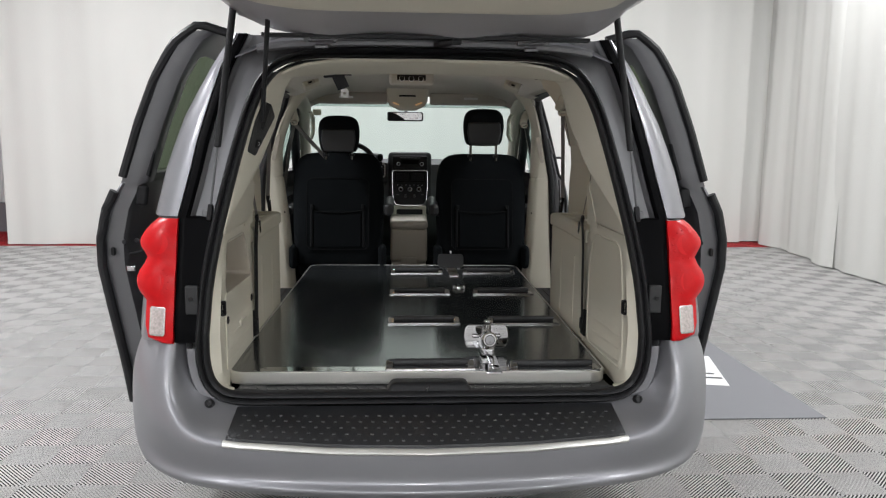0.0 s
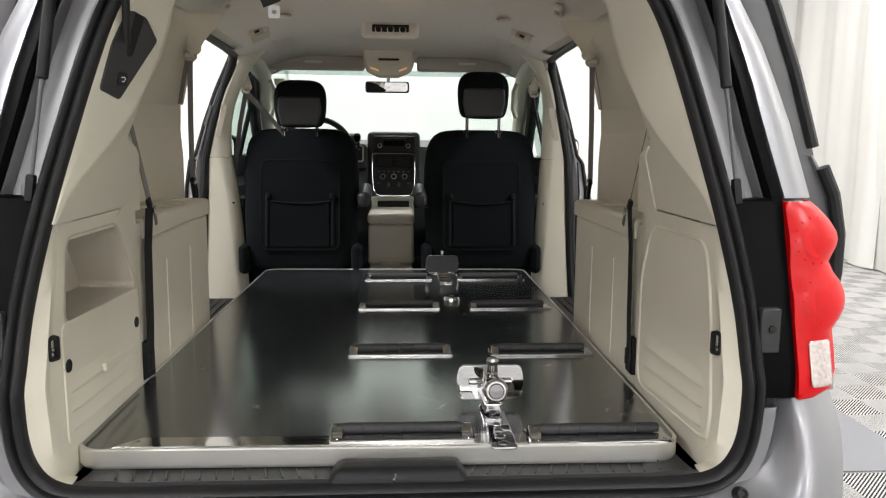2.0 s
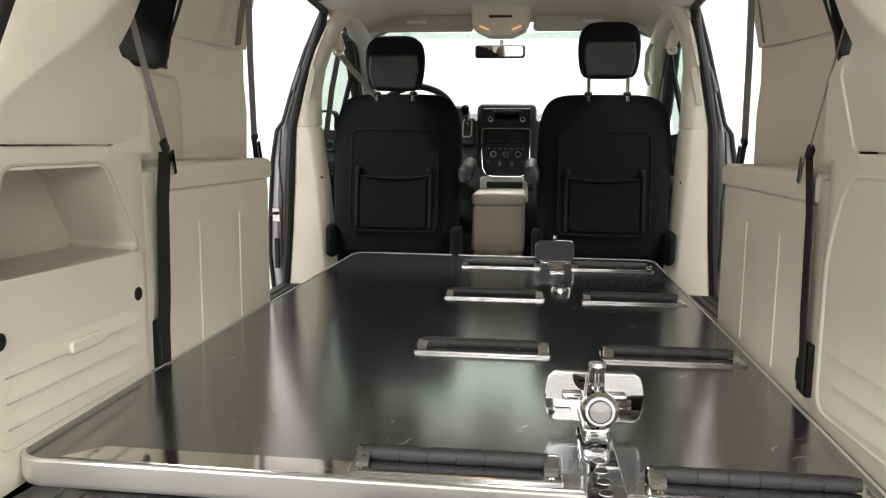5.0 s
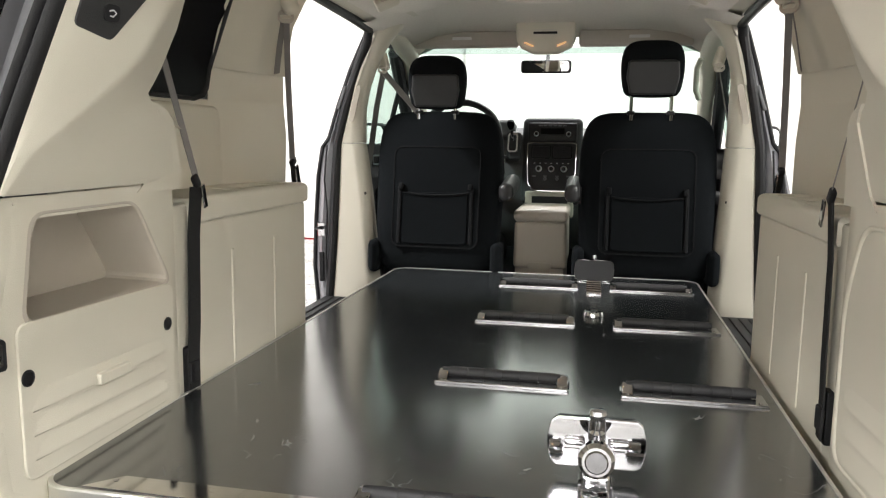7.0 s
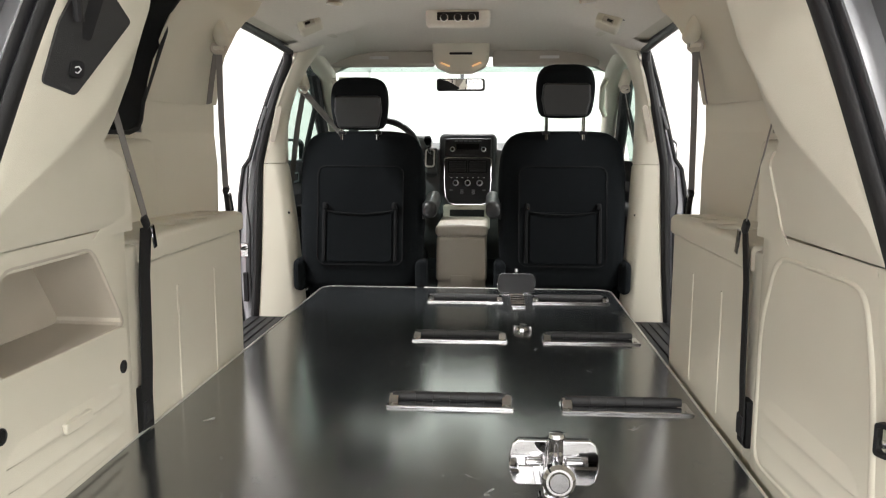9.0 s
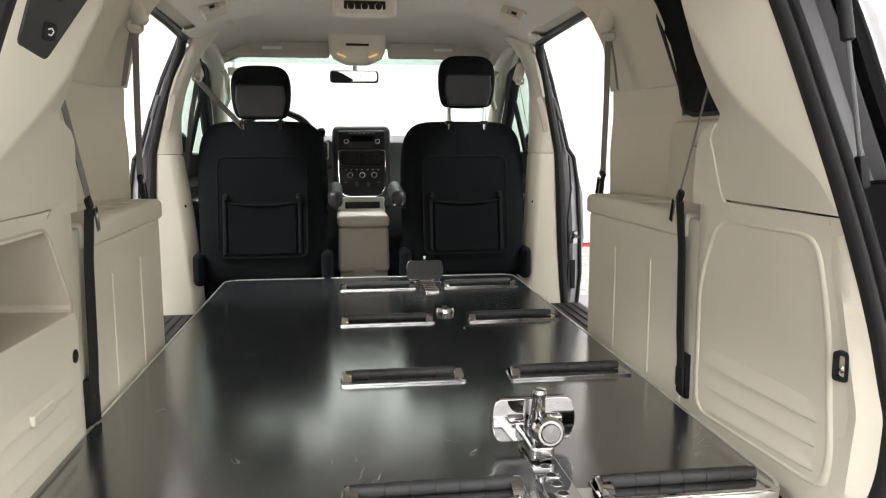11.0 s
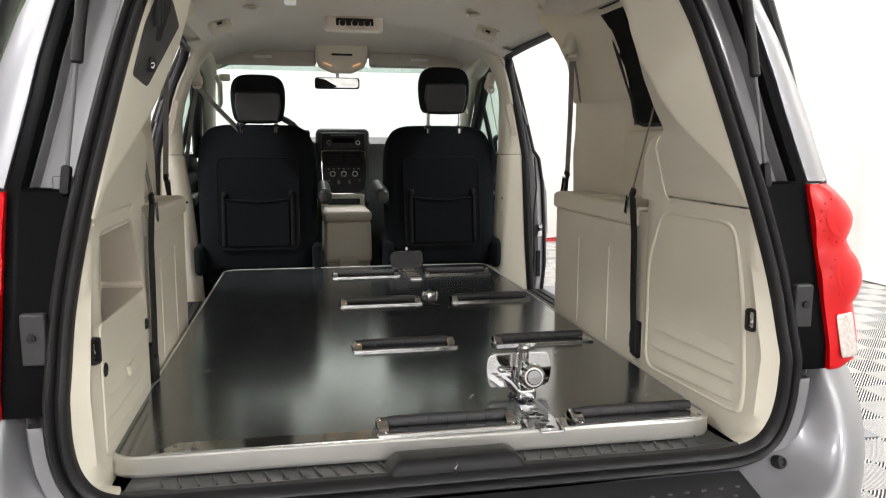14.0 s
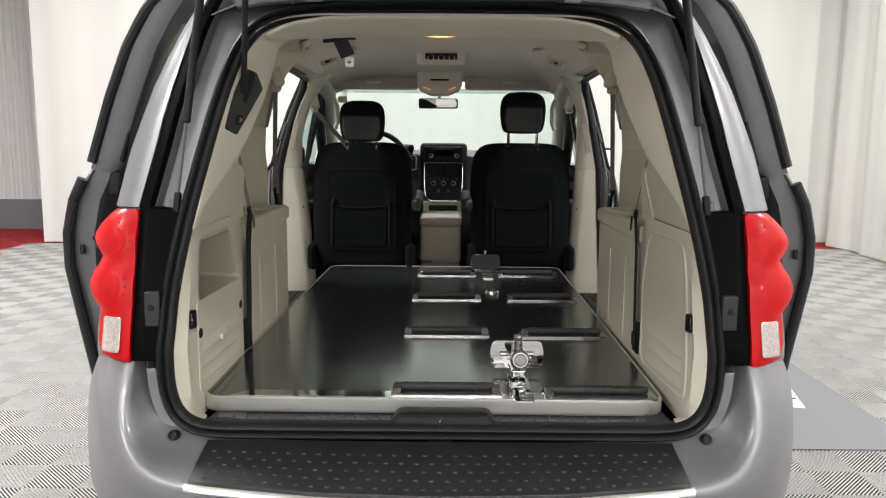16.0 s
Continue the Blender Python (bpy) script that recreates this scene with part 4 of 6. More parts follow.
for s in (-1, 1):
    # lower lining with a bin (driver's side) or a shallow lid (passenger's side)
    zs = [0.57, 0.60, 0.612, 0.625, 0.64, 0.655, 0.67, 0.685, 0.70, 0.72, 0.74, 0.77, 0.80, 0.835, 0.866, 0.868, 0.89, 0.91, 0.94, 0.97, 1.0, 1.028, 1.030, 1.05, 1.062]
    ys = [-1, -0.6, 0.0, 0.02, 0.055, 0.10, 0.16, 0.22, 0.30, 0.335, 0.385, 0.42, 1]
    bm = bmesh.new()
    vs = []
    for z in zs:
        row = []
        y0, y1 = rear_y(z) + 0.004, trim_front(z)
        for q in ys:
            if q == -1:
                p = (side_x(z) + 0.003, y0 + 0.002, z) if z >= 1.02 else (0.6225, y0 + 0.046, z)
            elif q == -0.6:
                p = (0.622, y0 + (0.035 if z >= 1.02 else 0.054), z)
            elif q == 1:
                p = (0.645, y1 + 0.004, z)
            elif q < 0.4:
                right = lerp(z, [0.868, 1.03], [0.397, 0.292]) if s < 0 else 0.385
                left = lerp(z, [0.868, 1.03], [0.006, 0.036]) if s < 0 else 0.02
                p = (0.621, left + (q - 0.02) * (right - left) / 0.365 if q >= 0.02 else min(q, left - 0.003), z)
            else:
                p = (0.621, q, z)
            row.append(bm.verts.new((s * p[0], p[1], p[2])))
        vs.append(row)
    for i in range(len(zs) - 1):
        for j in range(len(ys) - 1):
            zc, yc = (zs[i] + zs[i + 1]) / 2, (ys[j] + ys[j + 1]) / 2
            bin_here = s < 0 and 0.868 <= zc <= 1.028 and j >= 3 and ys[j + 1] < 0.39 and j < len(ys) - 2
            if not bin_here:
                bm.faces.new((vs[i][j], vs[i][j + 1], vs[i + 1][j + 1], vs[i + 1][j]))
    lining = part("lower_side_lining", bm, BEIGE, van, "beige moulded plastic side lining")
    if s < 0:
        loop = fillet([(0.006, 0.872), (0.036, 1.033), (0.292, 1.033), (0.397, 0.868)], 0.03)
        rows = []
        for x, k in ((-0.6195, 1.05), (-0.6193, 1.01), (-0.6215, 0.99), (-0.66, 0.96), (-0.74, 0.9)):
            cy, cz = 0.2, 0.945
            rows.append([(x, cy + (y - cy) * k, cz + (z - cz) * k) for y, z in loop])
        bm = grid(rows, closed=True)
        bm.faces.new([v for v in bm.verts if abs(v.co.x + 0.74) < 1e-5])
        # bin walls and floor in a darker beige than the lining round them
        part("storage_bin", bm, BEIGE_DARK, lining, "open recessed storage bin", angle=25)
        for y, z in ((0.0, 0.793), (0.377, 0.787)):
            part("finger_hole", lathe([(0.0, 0.001), (0.009, 0.001), (0.0105, 0.003), (0.0130, 0.002), (0.0135, -0.006)], 16, facing(-0.6165, y, z, 1, 0, 0)), BLACK_PLASTIC, lining, "round black catch hole")
        lid = part("bin_lid", side_panel(-1, [(-0.016, 0.877), (0.404, 0.866), (0.394, 0.632), (-0.014, 0.632)], 0.6205, 0.004, 0.025), BEIGE, lining, "beige access lid")
        for u in (0, 1, 2):
            wedge_rib(s, lid, (0.376, 0.764 - 0.040 * u, 0.733 - 0.040 * u), (-0.002, 0.772 - 0.038 * u, 0.739 - 0.038 * u), 0.0168)
        part("lid_handle", side_panel(-1, [(0.152, 0.733), (0.152, 0.753), (0.239, 0.752), (0.239, 0.731)], 0.6185, 0.013, 0.006, 0.003), BEIGE, lid)
    else:
        lid_line = fillet([(0.345, 1.024), (0.05, 1.027), (0.02, 1.0), (-0.012, 0.885), (-0.034, 0.69), (-0.02, 0.634), (0.400, 0.616), (0.403, 0.89)], 0.045)
        rows = []
        for x, k in ((0.6215, 1.055), (0.6185, 1.04), (0.6175, 1.015), (0.6185, 0.99), (0.6208, 0.975)):
            rows.append([(x, 0.19 + (y - 0.19) * k, 0.82 + (z - 0.82) * (0.5 + 0.5 * k)) for y, z in lid_line])
        lid = part("jack_lid", grid(rows, closed=True), BEIGE, lining, "beige access lid with a moulded rim", angle=70)
        for u in (0, 1, 2):
            wedge_rib(s, lid, (0.380 + 0.004 * u, 0.760 - 0.049 * u, 0.722 - 0.049 * u), (-0.006, 0.768 - 0.041 * u, 0.734 - 0.041 * u), 0.0212)
    part("cargo_hook", ring(round_rect(0.024, 0.046, 0.006), round_rect(0.014, 0.034, 0.004), 0.010, facing(s * 0.6235, -0.052, 0.842, -s, -0.45, 0)), BLACK_PLASTIC, lining, "black tie-down loop")
    part("hook_bar", lathe([(0.0, 0.0), (0.005, 0.0), (0.006, 0.004), (0.0, 0.005)], 10, facing(s * 0.6215, -0.052, 0.837, -s, -0.45, 0)), CHROME, lining)
    # upper lining: from the seam up over the sloping pillar to the roof
    rows = []
    for z in [1.066 + 0.534 * k / 36 for k in range(37)]:
        x, y0, y1 = side_x(z), rear_y(z) + 0.004, trim_front(z)
        cx, cy = crease(z)
        row = [(s * (x + 0.003), y0 + 0.002, z), (s * (x - 0.25 * (x - cx)), y0 + 0.25 * (cy - y0), z), (s * (x - 0.7 * (x - cx)), y0 + 0.7 * (cy - y0), z), (s * (cx + 0.0008), cy - min(0.012, 0.2 * (cy - y0)), z), (s * cx, cy, z), (s * (cx + 0.0005), cy + 0.012, z)]
        for u in (0.2, 0.45, 0.7, 0.94):
            row.append((s * (cx + u * (x + 0.010 - cx)), cy + u * (y1 - cy), z))
        row += [(s * (x + 0.024), y1, z), (s * (x + 0.14), y1 + 0.03, z)]
        rows.append(row)
    upper = part("upper_side_lining", grid(rows), BEIGE, van, "beige sloping rear pillar lining", thick=0.004 if s < 0 else -0.004)
    if s < 0:
        plate = prism(fillet([(0.066, 1.312), (0.139, 1.297), (0.240, 1.424), (0.178, 1.463), (0.112, 1.467), (0.084, 1.40)], 0.010), 0.005, None, 0.002)

        def on_pillar(y, z, lift):
            cx, cy = crease(z)
            return Vector((-(side_x(z) + (cx - side_x(z)) * (y - rear_y(z)) / (cy - rear_y(z))) + lift, y - 0.4 * lift, z))

        for v in plate.verts:
            v.co = on_pillar(v.co.x, v.co.y, 0.001 + v.co.z)
        switch = part("tailgate_switch_plate", plate, SILL_GREY, van, "dark grey plate with the power tailgate button")
        p = on_pillar(0.128, 1.337, 0.008)
        face = facing(p.x, p.y, p.z, 0.93, -0.3, -0.22)
        part("button", prism(round_rect(0.027, 0.027, 0.008), 0.004, face, 0.0015), BLACK_PLASTIC, switch, "black tailgate button with a white mark")
        bm = tube([(-0.006, 0.003, 0.0045), (0.001, 0.005, 0.0045), (0.006, 0.001, 0.0045), (0.001, -0.005, 0.0045), (-0.004, -0.004, 0.0045)], 0.0011, 6)
        bm.transform(face)
        part("button_mark", bm, PRINT_WHITE, switch)
        p = on_pillar(0.138, 1.425, 0.004)
        part("arm_slot", prism(round_rect(0.036, 0.085, 0.008), 0.004, facing(p.x, p.y, p.z, 0.9, -0.38, -0.22) @ pose(0, 0, 0, 0, 0, -14)), BLACK_PLASTIC, switch, "black slot of the lift arm")
    # the lower lining's front flange, rising ahead of the upper lining
    def upper_x(y, z):
        cx, cy = crease(max(z, 1.066))
        x, y1 = side_x(max(z, 1.066)), trim_front(z)
        return cx + min(0.94, max(0.0, (y - cy) / (y1 - cy))) * (x + 0.010 - cx)

    rows = []
    for z in (1.050, 1.062, 1.072, 1.09, 1.11, 1.14, 1.165, 1.185, 1.20, 1.213):
        y0, y1 = lerp(z, [1.05, 1.062, 1.075, 1.19, 1.213], [0.30, 0.318, 0.334, 0.342, 0.312]), trim_front(z) + 0.003
        lift = lambda y: min(0.6195, upper_x(y, z) - 0.0035)
        row = [(s * (upper_x(y0, z) + 0.004 if z > 1.064 else 0.624), y0, z), (s * lift(y0), y0 + 0.0015, z)]
        row += [(s * lift(y0 + u * (y1 - y0)), y0 + u * (y1 - y0), z) for u in (0.25, 0.5, 0.75, 0.97)] + [(s * (lift(y1) + 0.012), y1 + 0.003, z), (s * (lift(y1) + 0.10), y1 + 0.02, z)]
        rows.append(row)
    part("lining_flange", grid(rows), BEIGE, lining, angle=25)
    # shoulder in front of the pillar, below the glass
    rows = []
    for x, z in ((0.62, 1.19), (0.64, 1.215), (0.70, 1.235), (0.80, 1.24)):
        rows.append([(s * x, y, z - 0.35 * max(0.0, y - 0.40)) for y in (0.30, 0.36, 0.41, 0.46)])
    part("shoulder", grid(rows), BEIGE, van, thick=0.004)
    bm = prism(fillet([((y - 0.6) * -s, z - 1.1) for y, z in ((0.40, 1.02), (0.40, 1.238), (0.955, 1.236), (0.965, 1.02))], 0.03), 0.022, None, 0.012, 4)
    bm.transform(facing(s * 0.812, 0.6, 1.1, -s, 0, 0))
    part("wall_bulge", bm, BEIGE, van, "beige moulded ledge below the quarter window")
    # box with the cup holders
    box = part("wheelhouse_box", rbox((0.20, 0.655, 0.56), (s * 0.732, 0.828, 0.695), 0.012, 3), BEIGE, van, "beige moulded box with cup holders on top")
    part("box_flank", rbox((0.03, 0.07, 0.60), (s * 0.648, 0.475, 0.715), 0.008, 2), BEIGE, box)
    CUP_X, cups = 0.692, ((0.80, 0.040), (0.935, 0.040), (1.06, 0.036))
    # lid of the box: rounded rim, then a flat top in cells that leave round holes for the cups
    bm = bmesh.new()
    loops = []
    for inset, z in ((0.004, 0.972), (0.0, 0.978), (0.0, 1.014), (0.004, 1.0215), (0.010, 1.0255), (0.016, 1.027)):
        x0, x1, y0, y1 = 0.625 + inset, 0.835 - inset, 0.4935 + inset, 1.1585 - inset
        loops.append([bm.verts.new((s * x, y, z)) for x, y in ((x0, y0), (x1, y0), (x1, y1), (x0, y1))])
    for lo, hi in zip(loops, loops[1:]):
        for k in range(4):
            bm.faces.new((lo[k], lo[(k + 1) % 4], hi[(k + 1) % 4], hi[k]))
    cuts = [0.5095] + [y + e * (r + 0.008) for y, r in cups for e in (-1, 1)] + [1.1425]
    for k, (y0, y1) in enumerate(zip(cuts, cuts[1:])):
        if k % 2 == 0:
            bm.faces.new([bm.verts.new((s * x, y, 1.027)) for x, y in ((0.641, y0), (0.819, y0), (0.819, y1), (0.641, y1))])
            continue
        y, r = cups[k // 2]
        for near, far in ((0.641, CUP_X), (CUP_X, 0.819)):
            side = math.pi / 2 if near < CUP_X else -math.pi / 2
            arc = [(CUP_X + (r + 0.005) * math.cos(side + j * math.pi / 14), y + (r + 0.005) * math.sin(side + j * math.pi / 14)) for j in range(15)]
            edge = 0.641 if near < CUP_X else 0.819
            e = 1 if near < CUP_X else -1
            rim = [(edge + (CUP_X - edge) * max(0, 1 - j / 3) if j < 3 else edge + (CUP_X - edge) * max(0, (j - 11) / 3) if j > 11 else edge, y + e * (r + 0.008) * (1 if j < 3 else -1 if j > 11 else 1 - (j - 3) / 4)) for j in range(15)]
            inner_row = [bm.verts.new((s * p, q, 1.027)) for p, q in arc]
            outer_row = [bm.verts.new((s * p, q, 1.027)) for p, q in rim]
            for j in range(14):
                bm.faces.new((inner_row[j], inner_row[j + 1], outer_row[j + 1], outer_row[j]))
    bmesh.ops.remove_doubles(bm, verts=bm.verts[:], dist=0.0001)
    bmesh.ops.recalc_face_normals(bm, faces=bm.faces[:])
    for f in bm.faces:
        if f.calc_center_median().z > 1.0269 and f.normal.z < 0:
            f.normal_flip()
    part("box_top", bm, BEIGE, box)
    for y in (0.69, 0.93):
        part("rib", rbox((0.012, 0.016, 0.29), (s * 0.6358, y, 0.75), 0.005, 3), BEIGE, box)
    for y, r in cups:
        part("cup_holder", lathe([(0.0, -0.045), (r - 0.008, -0.045), (r - 0.004, -0.041), (r, -0.006), (r + 0.002, -0.002), (r + 0.0055, 0.0006)], 28, pose(s * CUP_X, y, 1.027), caps=False), BEIGE, box, "round sunk cup holder")
    # wall above the box, with the quarter window in it, and the pillar ahead of it
    def wall_x(z, y):
        base = lerp(z, [1.0, 1.25, 1.34, 1.47, 1.62], [0.80, 0.812, 0.80, 0.745, 0.66])
        return base - 0.075 * max(0.0, min(1.0, (y - 0.86) / 0.34)) ** 1.5
    yy = [0.30, 0.38, 0.42, 0.50, 0.62, 0.74, 0.86, 0.90, 1.02, 1.14, 1.21]
    lean = lambda z, y: y + (max(0.0, y - 0.5) / 0.7) * lerp(z, [1.0, 1.2, 1.335, 1.45, 1.54, 1.585, 1.62], [0.02, 0.06, 0.02, -0.05, -0.055, -0.02, 0.06])
    for nm, zz, mt in (("lower_pillar_lining", [1.0, 1.08, 1.16, 1.252, 1.26, 1.333, 1.352], BEIGE), ("upper_pillar_lining", [1.337, 1.40, 1.47, 1.54, 1.575, 1.59, 1.60, 1.65], BEIGE)):
        bm = bmesh.new()
        proud = 0.004 if nm[0] == "u" else 0.0
        vs = [[bm.verts.new((s * (wall_x(z, y) - proud + (0.012 if z == 1.352 else 0)), lean(z, y), z)) for y in yy] + [bm.verts.new((s * (wall_x(z, 1.21) + 0.03), lean(z, 1.24), z)), bm.verts.new((s * (wall_x(z, 1.21) + 0.12), lean(z, 1.27), z))] for z in zz]
        for i in range(len(zz) - 1):
            for j in range(len(vs[0]) - 1):
                zc = (zz[i] + zz[i + 1]) / 2
                if 1.255 < zc < 1.595 and 2 <= j <= 6:
                    continue
                bm.faces.new((vs[i][j], vs[i][j + 1], vs[i + 1][j + 1], vs[i + 1][j]))
        part(nm, bm, mt, van, "beige plastic pillar lining", thick=0.004)
    loop = [(0.40, 1.285), (0.41, 1.262), (0.44, 1.252), (0.83, 1.252), (0.87, 1.262), (0.888, 1.285), (0.897, 1.33), (0.902, 1.55), (0.895, 1.585), (0.87, 1.603), (0.5, 1.603), (0.42, 1.598), (0.405, 1.575)]

    def frame_ring(d, k):
        return [(s * (wall_x(1.42 + (z - 1.42) * k, 0.65 + (y - 0.65) * k) + d), lean(z, 0.65 + (y - 0.65) * k), 1.42 + (z - 1.42) * k) for y, z in loop]

    qw = part("quarter_window", grid([frame_ring(d, k) for d, k in ((-0.003, 1.0), (-0.003, 0.8), (-0.003, 0.5), (-0.003, 0.05))], closed=True), PRIVACY, van, "black privacy quarter window")
    part("window_surround", grid([frame_ring(d, k) for d, k in ((0.002, 1.045), (-0.006, 1.03), (-0.007, 0.99), (-0.002, 0.97))], closed=True), BLACK_PLASTIC, qw, "black window surround")
    # pillar between the doors; the two sides differ a little
    heights = [0.45, 0.93, 1.14, 1.30, 1.45, 1.56]
    inner = lambda z: lerp(z, heights, [-0.030, 0.010, 0.036, 0.028, 0.010, 0.0] if s < 0 else [-0.060, -0.030, -0.026, -0.028, -0.008, 0.0])
    outer = lambda z: lerp(z, heights, [0.020, 0.020, 0.020, 0.016, 0.010, 0.0] if s < 0 else [-0.030, -0.030, -0.030, -0.026, -0.016, -0.006])
    halves = (((0.45, 0.895, 0.730), (0.55, 0.885, 0.728), (0.90, 0.862, 0.728), (1.05, 0.856, 0.730), (1.13, 0.853, 0.732), (1.1385, 0.853, 0.737)),
              ((1.1405, 0.852, 0.737), (1.148, 0.851, 0.733), (1.22, 0.834, 0.738), (1.30, 0.815, 0.738), (1.38, 0.795, 0.730), (1.45, 0.772, 0.714), (1.51, 0.752, 0.690), (1.56, 0.735, 0.664), (1.60, 0.718, 0.632), (1.64, 0.70, 0.595)))
    for nm, half in zip(("door_pillar_lining", "upper_door_pillar_lining"), halves):
        rows = []
        for z, xo, xi in half:
            xo, xi = xo + outer(z), xi + inner(z)
            rows.append([(s * xo, 2.175, z), (s * (xo - 0.02), 2.155, z), (s * (xi + 0.05), 2.157, z), (s * (xi + 0.025), 2.166, z), (s * (xi + 0.006), 2.186, z), (s * xi, 2.21, z), (s * (xi + 0.004), 2.245, z), (s * xo, 2.27, z)])
        bp = part(nm, grid(rows), BEIGE, van, "beige door pillar lining")
        if nm == "door_pillar_lining":
            dx = inner(0.927)
            sw = part("door_switch", rbox((0.022, 0.010, 0.034), (s * (0.752 + dx), 2.176, 0.927), 0.004, 3, (0, 0, -s * 35)), BEIGE, bp)
            part("switch_button", lathe([(0.0, 0.002), (0.006, 0.001), (0.007, -0.003)], 12, facing(s * (0.749 + dx), 2.1712, 0.927, -s * 0.5, -1, 0)), BLACK_PLASTIC, sw)
    # thin plate in darker beige; the recess's shade is in its colour
    part("grab_recess_shade", prism(round_rect(0.024, 0.155, 0.012), 0.004, facing(s * (0.776 + inner(1.30) * 0.8), 2.1555, 1.305, -s * 0.2, -1, 0) @ pose(0, 0, 0, 0, 0, s * 13), 0.002), BEIGE_DARK, bp, "beige grab handle, its recess shown by a darker tone")
    rows = []
    for z, xo in ((0.43, 0.96), (0.60, 0.975), (0.80, 0.968), (1.0, 0.955), (1.12, 0.935), (1.16, 0.905), (1.30, 0.865), (1.45, 0.815), (1.58, 0.765), (1.64, 0.74)):
        w, xo = 0.075 if z < 1.14 else 0.035, xo + outer(z)
        rows.append([(s * (xo - w), 2.18, z), (s * (xo - w * 0.5), 2.165, z), (s * xo, 2.20, z), (s * (xo + 0.004), 2.28, z)])
    sp = part("door_pillar", grid(rows), SILVER, van, "silver painted door pillar", thick=0.004)
    part("pillar_edge", tube([(r[2][0] + s * 0.004, r[2][1] - 0.004, r[2][2]) for r in rows], 0.009, 8), RUBBER, sp)
    dx = outer(0.7)
    part("inner_edge", tube([(s * (0.905 + dx), 2.160, 0.45), (s * (0.912 + dx), 2.156, 0.66), (s * (0.905 + dx), 2.156, 0.85), (s * (0.918 + dx), 2.158, 0.98), (s * (0.905 + dx), 2.16, 1.13)], 0.004, 6), RUBBER, sp, "thin black wavy seal lip")
    part("striker", tube([(s * (0.925 + dx), 2.165, 0.77), (s * (0.93 + dx), 2.13, 0.772), (s * (0.95 + dx), 2.128, 0.772), (s * (0.955 + dx), 2.165, 0.77)], 0.005), CHROME, sp, "bright door striker")
    part("striker_plate", rbox((0.035, 0.008, 0.06), (s * (0.935 + dx), 2.163, 0.765), 0.003), CHROME, sp)
    part("check_block", rbox((0.022, 0.012, 0.13), (s * (0.935 + dx), 2.164, 0.60), 0.004), BLACK_PLASTIC, sp)
    part("upper_catch", rbox((0.014, 0.014, 0.10), (s * (0.842 + outer(1.33)), 2.162, 1.33), 0.004, 2, (0, -s * 19, 0)), DARK_GREY, sp)
    loop = [(0.90, 2.165, 0.47), (0.882, 2.165, 0.7), (0.868, 2.165, 1.0), (0.858, 2.165, 1.14), (0.824, 2.165, 1.30), (0.782, 2.165, 1.45), (0.745, 2.16, 1.56), (0.726, 2.12, 1.605), (0.720, 1.9, 1.612), (0.717, 1.6, 1.618), (0.714, 1.42, 1.620), (0.710, 1.30, 1.622), (0.706, 1.20, 1.626)]
    part("door_seal", tube([(s * (x + (outer(z) if y > 2.15 else 0.0)), y, z) for x, y, z in loop], 0.019, 10), RUBBER, van, "black rubber door seal")
    rows = [[(s * x, y, z) for x, z in ((0.53, 1.664), (0.60, 1.645), (0.66, 1.626), (0.705, 1.618), (0.74, 1.65))] for y in (1.15, 1.4, 1.8, 2.18)]
    corner = [[(s * x, y, z - dz) for x, z in ((0.46, 1.688), (0.54, 1.660), (0.62, 1.625), (0.68, 1.60), (0.74, 1.60))] for y, dz in ((1.96, -0.006), (2.16, -0.003), (2.30, 0.0), (2.45, 0.004), (2.60, 0.02), (2.76, 0.04))]
    part("headliner_corner", grid(corner), LINER, van, "pale headliner corner")
    part("roof_rail_lining", grid(rows), BEIGE, van, "beige roof rail lining")
    # windscreen pillar
    part("windscreen_pillar", tube([(s * 0.69, 2.24, 1.672), (s * 0.692, 2.40, 1.628), (s * 0.697, 2.58, 1.596), (s * 0.703, 2.74, 1.562), (s * 0.74, 3.05, 1.40), (s * 0.79, 3.5, 1.14)], [0.05, 0.05, 0.048, 0.045, 0.04, 0.045], 14), BEIGE, van)
    part("pillar_grip", tube([(s * 0.655, 2.66, 1.53), (s * 0.64, 2.68, 1.49), (s * 0.645, 2.72, 1.40), (s * 0.665, 2.75, 1.36)], 0.013, 10), BEIGE, van, "beige grab handle")
    part("cant_rail", tube([(s * 0.69, 2.20, 1.635), (s * 0.70, 2.45, 1.62), (s * 0.705, 2.72, 1.59)], 0.035, 10), BEIGE, van)

# headliner
rows = []
